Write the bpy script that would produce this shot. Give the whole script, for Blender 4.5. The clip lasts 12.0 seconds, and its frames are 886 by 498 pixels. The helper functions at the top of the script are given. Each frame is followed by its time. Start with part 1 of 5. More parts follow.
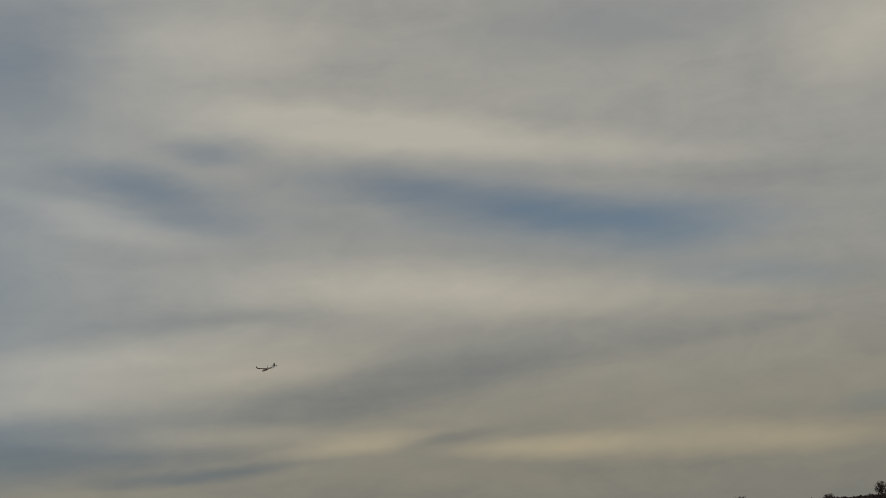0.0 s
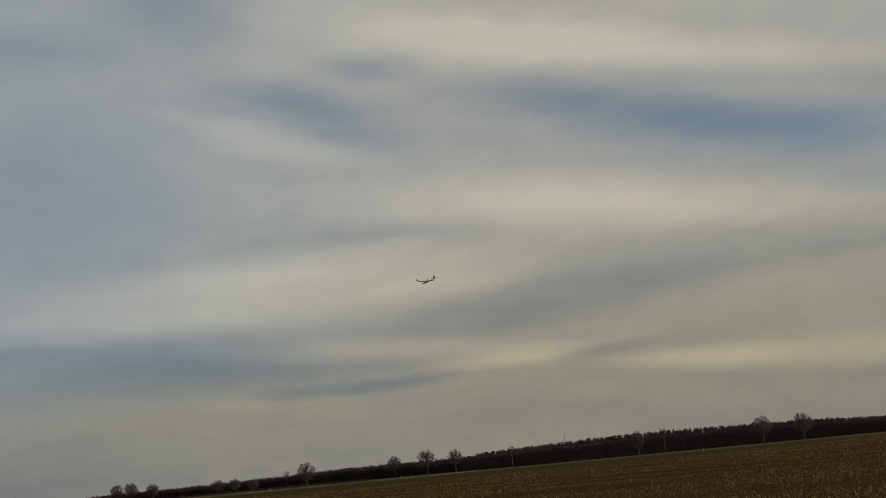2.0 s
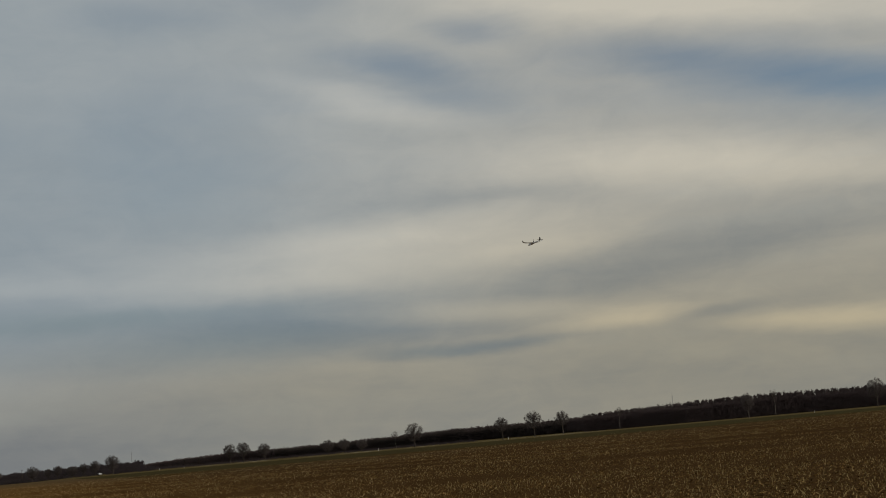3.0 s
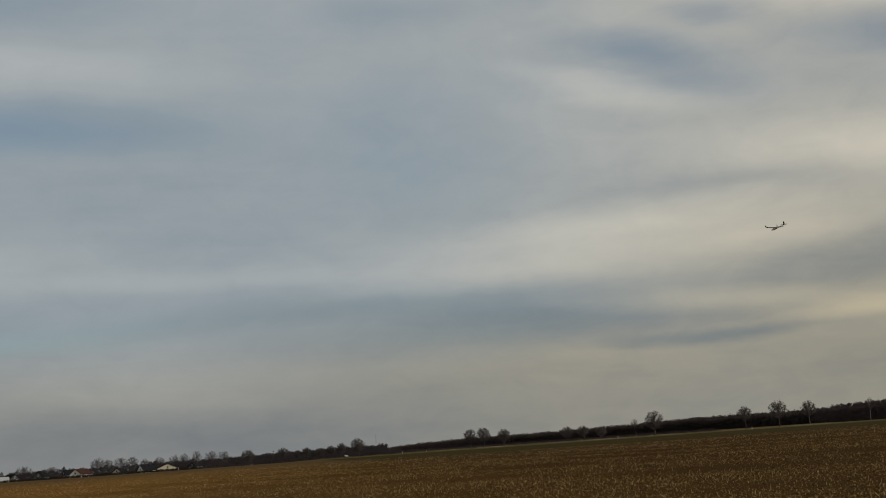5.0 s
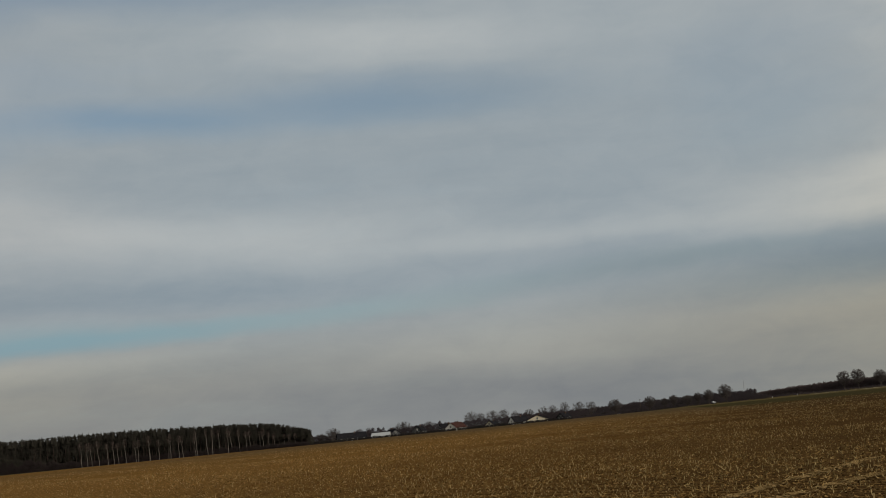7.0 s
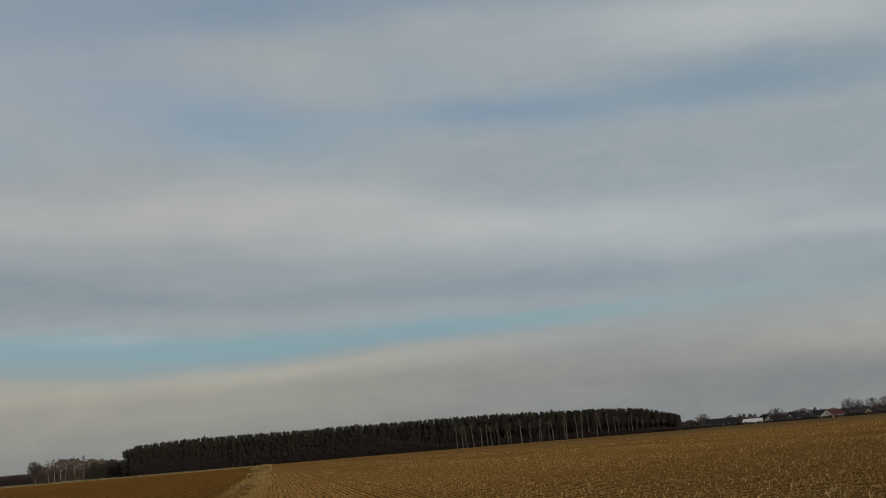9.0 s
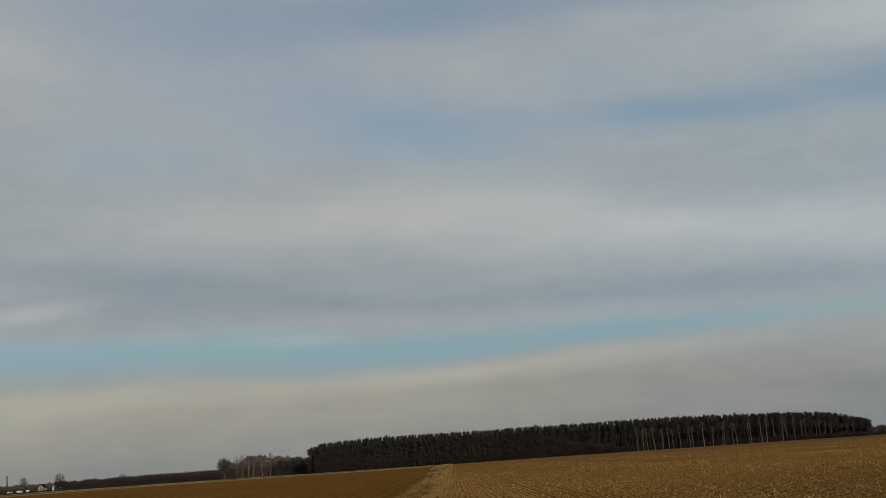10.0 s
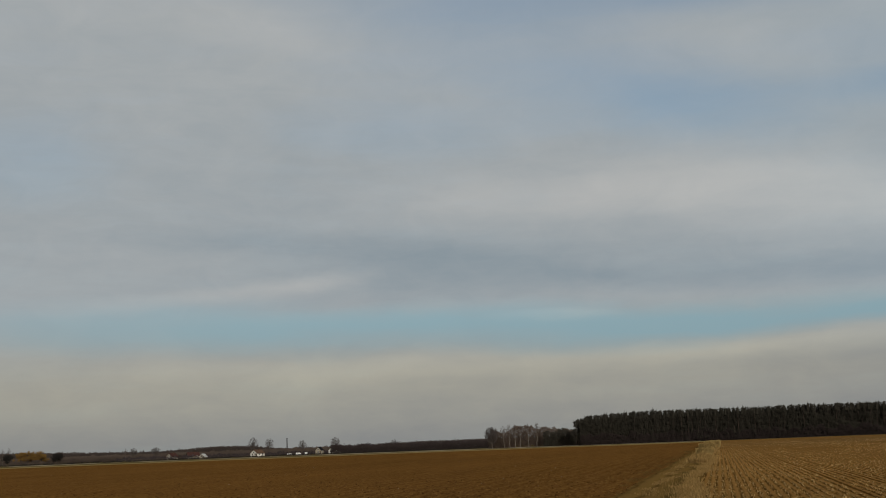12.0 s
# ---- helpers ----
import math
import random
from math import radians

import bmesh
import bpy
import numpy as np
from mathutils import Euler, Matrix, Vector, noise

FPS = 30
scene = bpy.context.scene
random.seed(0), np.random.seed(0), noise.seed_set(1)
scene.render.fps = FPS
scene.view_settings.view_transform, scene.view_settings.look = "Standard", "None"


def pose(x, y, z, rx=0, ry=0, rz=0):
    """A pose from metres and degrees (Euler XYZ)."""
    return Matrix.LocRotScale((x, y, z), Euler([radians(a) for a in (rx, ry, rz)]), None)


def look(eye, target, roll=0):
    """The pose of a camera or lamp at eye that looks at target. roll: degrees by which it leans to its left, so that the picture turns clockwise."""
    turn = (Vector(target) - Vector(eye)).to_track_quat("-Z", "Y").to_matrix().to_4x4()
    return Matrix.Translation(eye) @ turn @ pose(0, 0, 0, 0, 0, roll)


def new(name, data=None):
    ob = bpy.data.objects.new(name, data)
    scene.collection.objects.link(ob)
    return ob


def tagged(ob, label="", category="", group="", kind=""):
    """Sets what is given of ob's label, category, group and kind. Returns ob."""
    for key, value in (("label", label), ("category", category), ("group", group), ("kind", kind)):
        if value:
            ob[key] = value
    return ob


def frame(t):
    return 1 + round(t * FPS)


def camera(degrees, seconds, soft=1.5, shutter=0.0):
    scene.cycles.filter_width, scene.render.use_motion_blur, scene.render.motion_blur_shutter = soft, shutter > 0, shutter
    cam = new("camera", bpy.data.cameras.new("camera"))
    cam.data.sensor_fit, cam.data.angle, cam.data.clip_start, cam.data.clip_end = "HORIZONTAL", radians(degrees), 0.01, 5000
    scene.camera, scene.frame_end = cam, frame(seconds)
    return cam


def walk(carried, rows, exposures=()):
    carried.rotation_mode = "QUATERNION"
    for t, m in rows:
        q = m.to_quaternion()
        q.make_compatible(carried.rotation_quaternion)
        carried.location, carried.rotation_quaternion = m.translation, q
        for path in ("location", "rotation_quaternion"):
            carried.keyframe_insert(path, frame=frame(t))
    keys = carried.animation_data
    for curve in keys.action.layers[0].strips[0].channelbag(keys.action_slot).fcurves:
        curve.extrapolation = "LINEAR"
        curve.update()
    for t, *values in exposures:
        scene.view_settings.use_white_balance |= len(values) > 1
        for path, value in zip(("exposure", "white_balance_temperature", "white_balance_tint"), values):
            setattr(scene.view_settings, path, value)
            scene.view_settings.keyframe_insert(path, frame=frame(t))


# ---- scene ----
EYE = Vector((0.0, 0.0, 1.65))


def polar(az, dist, z=0.0):
    """A place by its bearing in degrees (clockwise from +Y) and distance."""
    return Vector((dist * math.sin(radians(az)), dist * math.cos(radians(az)), z))


def aim(az, tilt, lean):
    """The camera's pose where it stands: bearing, tilt upwards and lean, in degrees."""
    target = EYE + Vector((math.sin(radians(az)) * math.cos(radians(tilt)), math.cos(radians(az)) * math.cos(radians(tilt)), math.sin(radians(tilt))))
    return look(EYE, target, lean)


cam = camera(36.8, 12.0, soft=0.95)
walk(cam, [
    (0.0, aim(26.26, 12.53, -5.82)),
    (0.5, aim(24.38, 11.57, -5.80)),
    (1.0, aim(22.73, 10.91, -5.94)),
    (1.5, aim(20.73, 9.90, -5.63)),
    (2.0, aim(19.02, 9.42, -5.44)),
    (2.5, aim(16.47, 8.80, -5.26)),
    (3.0, aim(14.29, 8.20, -5.08)),
    (4.8, aim(4.64, 8.69, -4.17)),
    (5.0, aim(3.97, 8.45, -4.06)),
    (5.5, aim(-0.00, 7.80, -4.51)),
    (6.0, aim(-3.15, 7.66, -6.52)),
    (6.5, aim(-6.27, 7.59, -7.23)),
    (7.0, aim(-11.47, 7.60, -5.69)),
    (7.5, aim(-15.77, 7.57, -5.92)),
    (7.7, aim(-17.61, 8.03, -5.90)),
    (9.3, aim(-29.16, 8.61, -4.64)),
    (9.5, aim(-30.56, 8.92, -4.51)),
    (10.0, aim(-34.93, 9.02, -4.02)),
    (10.5, aim(-38.94, 8.98, -3.63)),
    (11.0, aim(-41.90, 8.76, -3.23)),
    (11.5, aim(-44.71, 8.40, -2.78)),
    (12.0, aim(-46.53, 8.45, -2.18)),
], exposures=[(0.0, -0.43), (1.0, -0.38), (2.5, -0.2), (5.0, -0.08), (6.5, -0.02), (7.5, 0.02), (9.5, 0.05), (12.0, 0.09)])

# ---- world, sun ----
SUN_AZ, SUN_EL = 112.0, 24.0

world = bpy.data.worlds.new("sky")
scene.world = world
world.use_nodes = True
wt = world.node_tree
wt.nodes.clear()


def wmath(op, a, b=0.0, c=0.0, clamp=False):
    n = wt.nodes.new("ShaderNodeMath")
    n.operation, n.use_clamp = op, clamp
    for i, v in enumerate((a, b, c)):
        if isinstance(v, (int, float)):
            n.inputs[i].default_value = v
        else:
            wt.links.new(v, n.inputs[i])
    return n.outputs[0]


def wramp(value, lo, hi, a=0.0, b=1.0):
    n = wt.nodes.new("ShaderNodeMapRange")
    n.interpolation_type = "SMOOTHSTEP"
    wt.links.new(value, n.inputs[0])
    for i, v in enumerate((lo, hi, a, b)):
        n.inputs[1 + i].default_value = v
    return n.outputs[0]


def wmix(fac, a, b, blend="MIX"):
    n = wt.nodes.new("ShaderNodeMix")
    n.data_type, n.blend_type = "RGBA", blend
    for i, v in ((0, fac), (6, a), (7, b)):
        if isinstance(v, (int, float)):
            n.inputs[i].default_value = v
        elif isinstance(v, tuple):
            n.inputs[i].default_value = (*v, 1.0)
        else:
            wt.links.new(v, n.inputs[i])
    return n.outputs[2]


coord = wt.nodes.new("ShaderNodeTexCoord")
sep = wt.nodes.new("ShaderNodeSeparateXYZ")
wt.links.new(coord.outputs["Generated"], sep.inputs[0])
bearing = wmath("MULTIPLY", wmath("ARCTAN2", sep.outputs[0], sep.outputs[1]), 57.2958)
height = wmath("MULTIPLY", wmath("ARCSINE", sep.outputs[2]), 57.2958)


def wvec(x, y, z=0.0):
    n = wt.nodes.new("ShaderNodeCombineXYZ")
    for i, v in enumerate((x, y, z)):
        if isinstance(v, (int, float)):
            n.inputs[i].default_value = v
        else:
            wt.links.new(v, n.inputs[i])
    return n.outputs[0]


def wnoise(vec, scale, detail=4.0, rough=0.55, distort=0.0):
    n = wt.nodes.new("ShaderNodeTexNoise")
    n.noise_dimensions = "3D"
    wt.links.new(vec, n.inputs["Vector"])
    n.inputs["Scale"].default_value = scale
    n.inputs["Detail"].default_value = detail
    n.inputs["Roughness"].default_value = rough
    n.inputs["Distortion"].default_value = distort
    return n


# the cloud sheet is drawn out along the bearing, and more so towards the horizon
flat = wvec(wmath("DIVIDE", bearing, 16.0), wmath("DIVIDE", height, 4.2), 3.7)
warp = wnoise(flat, 1.0, 5.0, 0.6)
warp_sep = wt.nodes.new("ShaderNodeSeparateColor")
wt.links.new(warp.outputs["Color"], warp_sep.inputs[0])
wb = wmath("ADD", bearing, wmath("MULTIPLY", wmath("SUBTRACT", warp_sep.outputs[0], 0.5), 7.0))
wh = wmath("ADD", height, wmath("MULTIPLY", wmath("SUBTRACT", warp_sep.outputs[1], 0.5), 1.7))
place = wvec(wb, wh)


def patch(az, el, wide, tall, tilt, strength):
    """A soft oval of the sky: bearing, height, half width, half height (degrees), tilt, strength."""
    m = wt.nodes.new("ShaderNodeMapping")
    m.vector_type = "TEXTURE"
    wt.links.new(place, m.inputs[0])
    m.inputs[1].default_value = (az, el, 0)
    m.inputs[2].default_value = (0, 0, radians(tilt))
    m.inputs[3].default_value = (wide, tall, 1)
    g = wt.nodes.new("ShaderNodeTexGradient")
    g.gradient_type = "SPHERICAL"
    wt.links.new(m.outputs[0], g.inputs[0])
    return wmath("MULTIPLY", wramp(g.outputs[1], 0.0, 0.95), strength)


def total(parts):
    out = parts[0]
    for p in parts[1:]:
        out = wmath("ADD", out, p)
    return out


# openings in the sheet where the blue shows through
high_gaps = total([
    patch(23.0, 15.7, 6.4, 1.4, -8, 0.42), patch(27.8, 14.8, 6.4, 2.2, -9, 0.42), patch(36.1, 12.6, 6.8, 2.0, -8, 0.47), patch(31.6, 13.6, 5.5, 1.4, -9, 0.3),
    patch(12.7, 16.5, 5.2, 1.2, -10, 0.32), patch(16.7, 17.4, 3.4, 0.9, -8, 0.34), patch(14.6, 15.2, 4.7, 1.3, -17, 0.16), patch(8.0, 21.5, 6.5, 5.0, 0, 0.45),
    patch(40.1, 9.9, 6.5, 1.2, -8, 0.3), patch(34.6, 21.2, 9.6, 2.4, -7, 0.25), patch(3.2, 13.1, 7.5, 5.2, 0, 0.33), patch(2.3, 18.5, 5.0, 1.5, -2, 0.35),
    patch(30.5, 13.2, 16.0, 2.3, -8, 0.32), patch(13.5, 15.3, 11.0, 2.6, -8, 0.3),
])
far_gaps = total([
    patch(-12.5, 19.3, 7.0, 1.5, -2, 0.3), patch(-10.5, 14.1, 10.0, 1.7, -3, 0.36), patch(-18.0, 14.2, 12.0, 1.9, -1, 0.45), patch(-25.0, 13.9, 8.0, 1.4, -1, 0.5),
    patch(-21.9, 19.4, 11.0, 1.9, -3, 0.5), patch(-43.1, 19.3, 16.8, 3.0, -2, 0.6), patch(-39.0, 14.9, 8.0, 3.2, -8, 0.5), patch(-34.2, 13.6, 7.0, 2.2, -9, 0.42),
    patch(-29.0, 15.2, 7.0, 3.6, -5, 0.25), patch(-47.0, 16.5, 9.0, 3.0, 0, 0.25), patch(-64.0, 12.4, 5.5, 2.7, 0, 0.25), patch(-48.4, 13.7, 9.2, 1.8, -2, 0.25), patch(-32.0, 19.5, 10.0, 2.4, 0, 0.45),
])
low_gaps = total([
    patch(-11.5, 5.6, 9.5, 0.8, 1, 0.42), patch(-18.5, 5.1, 8.5, 0.7, 1, 0.55), patch(-25.0, 4.95, 8.0, 0.75, 1, 0.6), patch(-32.0, 5.05, 11.0, 1.1, 1, 0.8),
    patch(-41.0, 4.75, 12.0, 1.5, 0, 0.85), patch(-46.3, 5.5, 9.0, 1.1, 0, 0.45), patch(-52.0, 4.9, 9.0, 1.4, 0, 0.7), patch(-60.0, 5.5, 11.4, 1.7, 0, 0.7),
    patch(-3.0, 6.2, 10.0, 0.75, 1, 0.34), patch(3.0, 6.1, 11.0, 0.6, 1, 0.2), patch(5.0, 4.9, 12.0, 1.5, 1, 0.3), patch(14.7, 4.0, 5.4, 0.5, -1, 0.25), patch(43.5, 4.2, 2.9, 0.6, 6, 0.3),
])
gaps = wmath("ADD", wmath("ADD", high_gaps, far_gaps), low_gaps)
# thicker, greyer bands
greys = total([
    patch(27.3, 7.7, 8.5, 1.9, 6, 0.16), patch(22.2, 6.6, 10.0, 2.2, 5, 0.14), patch(34.5, 7.6, 9.1, 0.9, 1, 0.15), patch(10.4, 5.2, 11.9, 1.8, -2, 0.27),
    patch(14.8, 10.3, 10.0, 0.8, 0, 0.1), patch(26.2, 4.5, 3.4, 0.4, 4, 0.17), patch(37.9, 14.5, 11.6, 1.3, -11, 0.12), patch(3.5, 5.4, 13.8, 2.0, -2, 0.22),
    patch(14.8, 4.0, 5.4, 0.5, 0, 0.3), patch(19.7, 6.1, 7.0, 1.3, 6, 0.1), patch(-10.3, 1.6, 13.7, 1.4, -2, 0.10), patch(-47.0, 8.4, 6.9, 1.1, -2, 0.16),
    patch(-32.7, 6.7, 13.5, 0.9, -1, 0.18), patch(-22.1, 6.5, 11.3, 1.2, -1, 0.14), patch(-43.8, 7.4, 15.8, 1.8, 0, 0.22), patch(-53.3, 8.9, 11.4, 0.9, -1, 0.16),
])
# brighter, warmer streaks
near_lights = total([
    patch(17.4, 21.8, 7.3, 2.7, -3, 0.25), patch(21.2, 18.2, 10.4, 1.7, -9, 0.34), patch(45.1, 19.1, 5.5, 3.0, -9, 0.22), patch(31.9, 16.4, 14.0, 1.2, -10, 0.25),
    patch(24.0, 10.9, 13.7, 2.0, -5, 0.32), patch(14.2, 8.8, 11.4, 1.5, 0, 0.34), patch(33.5, 9.9, 11.4, 1.6, -7, 0.16), patch(21.5, 4.7, 5.4, 0.8, 0, 0.35),
    patch(30.4, 3.7, 6.3, 0.7, -2, 0.36), patch(38.7, 3.2, 10.0, 1.1, -3, 0.3), patch(10.1, 7.3, 13.6, 1.1, 1, 0.22), patch(19.2, 7.9, 5.5, 0.9, 4, 0.2),
    patch(16.1, 5.5, 9.1, 0.7, -1, 0.25), patch(10.9, 14.7, 6.9, 1.1, -15, 0.3),
])
lights = wmath("ADD", near_lights, total([
    patch(-13.0, 16.6, 12.0, 1.7, -2, 0.3), patch(6.0, 8.2, 13.6, 1.9, -2, 0.25), patch(-6.4, 7.7, 11.4, 0.9, 0, 0.2), patch(-16.6, 8.5, 13.7, 2.2, -2, 0.22),
    patch(-32.0, 10.2, 11.4, 2.7, -4, 0.3), patch(-42.1, 10.7, 11.5, 1.8, 0, 0.2), patch(-23.0, 8.9, 11.4, 2.0, -2, 0.2), patch(-41.7, 5.35, 3.8, 0.4, 0, 0.45),
    patch(-35.3, 3.7, 9.0, 0.7, 0, 0.2), patch(-28.2, 4.0, 11.2, 0.8, 0, 0.16), patch(-57.4, 6.8, 10.0, 0.7, 5, 0.14), patch(-52.8, 7.4, 4.5, 0.5, 4, 0.2),
    patch(-54.4, 17.8, 7.1, 1.4, -10, 0.1), patch(-48.0, 3.4, 18.0, 0.9, 0, 0.18), patch(-9.0, 3.4, 11.0, 2.0, 0, 0.16),
]))

streak = wnoise(wvec(wmath("DIVIDE", wb, 11.0), wmath("DIVIDE", wh, 1.7), 1.3), 1.0, 6.0, 0.62)
fibre = wnoise(wvec(wmath("DIVIDE", wmath("ADD", wb, wmath("MULTIPLY", wh, 1.6)), 4.0), wmath("DIVIDE", wh, 0.75), 6.3), 1.0, 5.0, 0.6)
soft_streak = wnoise(wvec(wmath("DIVIDE", bearing, 30.0), wmath("DIVIDE", height, 7.0), 8.1), 1.0, 3.0, 0.5)
grain = wmath("SUBTRACT", streak.outputs[0], 0.5)
fine = wmath("SUBTRACT", fibre.outputs[0], 0.5)
broad = wmath("SUBTRACT", soft_streak.outputs[0], 0.5)
mottle = wnoise(wvec(wmath("DIVIDE", bearing, 2.6), wmath("DIVIDE", height, 1.5), 2.9), 1.0, 4.0, 0.6, 0.6)
puff = wmath("MULTIPLY", wmath("SUBTRACT", mottle.outputs[0], 0.5), 0.25)
texture = wmath("ADD", wmath("ADD", wmath("ADD", wmath("MULTIPLY", grain, 0.22), wmath("MULTIPLY", fine, 0.16)), wmath("MULTIPLY", broad, 0.3)), puff)
haze = wmath("SUBTRACT", wmath("ADD", wmath("MULTIPLY", wramp(height, 0.0, 5.5, 0.40, 0.0), wmath("MULTIPLY", wramp(bearing, -44.0, -20.0), wramp(bearing, -6.0, 10.0, 1.0, 0.45))), wmath("MULTIPLY", wramp(height, -0.6, 2.8, 0.46, 0.0), wramp(bearing, -44.0, -20.0, 1.0, 0.0))), wramp(height, 11.0, 17.0, 0.0, 0.12))
tone = wmath("ADD", wmath("SUBTRACT", wmath("ADD", 0.52, wmath("SUBTRACT", wmath("MULTIPLY", lights, 1.15), wmath("MULTIPLY", greys, 0.9))), haze), texture, clamp=True)
open_sky = wmath("ADD", gaps, wmath("ADD", wmath("MULTIPLY", grain, 0.4), wmath("MULTIPLY", fine, 0.2)), clamp=True)

sunward = wmath("MAXIMUM", wramp(bearing, -6.0, 24.0), wmath("MULTIPLY", wramp(bearing, -10.0, 12.0), wramp(height, 3.0, 9.0, 0.85, 0.0)))
low = wramp(height, 2.0, 13.0, 1.0, 0.0)
cool = wmix(tone, wmix(wramp(bearing, -40.0, -20.0), (0.174, 0.235, 0.282), (0.172, 0.236, 0.292)), wmix(wramp(bearing, -40.0, -20.0), (0.441, 0.441, 0.429), (0.420, 0.450, 0.457)))
warm = wmix(tone, (0.150, 0.183, 0.212), (0.53, 0.50, 0.425))
yellow = wmix(tone, (0.136, 0.154, 0.160), (0.45, 0.38, 0.242))
pale = wmix(tone, (0.200, 0.204, 0.207), wmix(wramp(bearing, -34.0, -14.0), (0.450, 0.420, 0.320), (0.430, 0.420, 0.360)))
lit = wmix(wmath("MULTIPLY", low, 0.85), warm, yellow)
shaded = wmix(wmath("MULTIPLY", wramp(height, 2.5, 6.5, 0.9, 0.0), wramp(bearing, -34.0, -12.0, 1.0, 0.95)), cool, pale)
cloud = wmix(sunward, shaded, lit)

sky = wt.nodes.new("ShaderNodeTexSky")
sky.sky_type = "NISHITA"
sky.sun_disc = False
sky.sun_elevation, sky.sun_rotation = radians(SUN_EL), radians(SUN_AZ)
sky.air_density, sky.dust_density, sky.ozone_density = 1.0, 1.0, 2.0
thick = wmix(wramp(bearing, -2.0, 24.0), (0.080, 0.081, 0.076), (0.053, 0.062, 0.065))
dim = wmix(1.0, sky.outputs[0], thick, "MULTIPLY")
clear = wmix(wmath("MULTIPLY", wramp(height, 4.0, 11.0, 0.85, 0.0), wramp(bearing, -28.0, -4.0, 1.0, 0.1)), dim, (0.190, 0.308, 0.368))
clear = wmix(wmath("MULTIPLY", wramp(height, 5.5, 10.0, 0.9, 0.0), wramp(bearing, -16.0, -2.0)), clear, (0.158, 0.212, 0.238))
blue_bg = wt.nodes.new("ShaderNodeBackground")
wt.links.new(clear, blue_bg.inputs[0])
cloud_bg = wt.nodes.new("ShaderNodeBackground")
wt.links.new(cloud, cloud_bg.inputs[0])
# the sheet is thinner, and so brighter, towards the sun
thinner = wramp(bearing, -8.0, 14.0, 1.0, 1.14)
wt.links.new(thinner, blue_bg.inputs[1])
wt.links.new(thinner, cloud_bg.inputs[1])
mixer = wt.nodes.new("ShaderNodeMixShader")
wt.links.new(wmath("SUBTRACT", 1.0, wmath("MULTIPLY", open_sky, 0.9), clamp=True), mixer.inputs[0])
wt.links.new(blue_bg.outputs[0], mixer.inputs[1])
wt.links.new(cloud_bg.outputs[0], mixer.inputs[2])
wout = wt.nodes.new("ShaderNodeOutputWorld")
wt.links.new(mixer.outputs[0], wout.inputs[0])

sun = new("sun", bpy.data.lights.new("sun", "SUN"))
sun.data.energy, sun.data.angle, sun.data.color = 2.3, radians(6), (1.0, 0.93, 0.82)
sun.matrix_world = look(polar(SUN_AZ, 100) + Vector((0, 0, 100 * math.tan(radians(SUN_EL)))), (0, 0, 0))

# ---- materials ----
def shade_east(m, keep, blue):
    """Backlit shade painted into the stubble's colours: scales the base colour down to keep in the east."""
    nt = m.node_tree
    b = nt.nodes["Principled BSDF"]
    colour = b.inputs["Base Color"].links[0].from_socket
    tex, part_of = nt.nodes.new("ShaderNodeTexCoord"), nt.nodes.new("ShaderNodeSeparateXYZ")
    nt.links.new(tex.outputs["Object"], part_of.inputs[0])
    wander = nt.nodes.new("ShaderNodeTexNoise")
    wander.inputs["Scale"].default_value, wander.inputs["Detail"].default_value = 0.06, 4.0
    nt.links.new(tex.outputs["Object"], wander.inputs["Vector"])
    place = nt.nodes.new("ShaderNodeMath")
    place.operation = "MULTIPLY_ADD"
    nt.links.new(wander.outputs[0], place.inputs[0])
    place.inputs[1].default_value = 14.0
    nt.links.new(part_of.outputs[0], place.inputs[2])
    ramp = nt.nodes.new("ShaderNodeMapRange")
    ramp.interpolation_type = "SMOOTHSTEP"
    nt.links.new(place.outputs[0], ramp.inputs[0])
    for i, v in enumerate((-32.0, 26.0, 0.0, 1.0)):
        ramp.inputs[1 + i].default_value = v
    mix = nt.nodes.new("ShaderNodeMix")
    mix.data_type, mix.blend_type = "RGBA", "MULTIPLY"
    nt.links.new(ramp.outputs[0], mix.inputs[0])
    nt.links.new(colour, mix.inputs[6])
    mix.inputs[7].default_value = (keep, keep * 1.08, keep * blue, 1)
    # distance haze is painted in as a dull tint towards the far side
    far_haze = nt.nodes.new("ShaderNodeMapRange")
    far_haze.interpolation_type = "SMOOTHSTEP"
    nt.links.new(part_of.outputs[1], far_haze.inputs[0])
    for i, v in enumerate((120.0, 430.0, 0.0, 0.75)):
        far_haze.inputs[1 + i].default_value = v
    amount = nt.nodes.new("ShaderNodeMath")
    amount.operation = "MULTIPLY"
    nt.links.new(far_haze.outputs[0], amount.inputs[0])
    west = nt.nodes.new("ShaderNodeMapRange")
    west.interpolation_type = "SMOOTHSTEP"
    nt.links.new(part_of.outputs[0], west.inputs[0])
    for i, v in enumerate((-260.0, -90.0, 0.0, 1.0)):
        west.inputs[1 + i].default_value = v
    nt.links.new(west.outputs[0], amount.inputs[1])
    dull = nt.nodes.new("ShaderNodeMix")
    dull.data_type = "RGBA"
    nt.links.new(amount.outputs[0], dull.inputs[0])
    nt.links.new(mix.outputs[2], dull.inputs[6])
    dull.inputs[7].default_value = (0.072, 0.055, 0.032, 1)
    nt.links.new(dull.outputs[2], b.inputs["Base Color"])


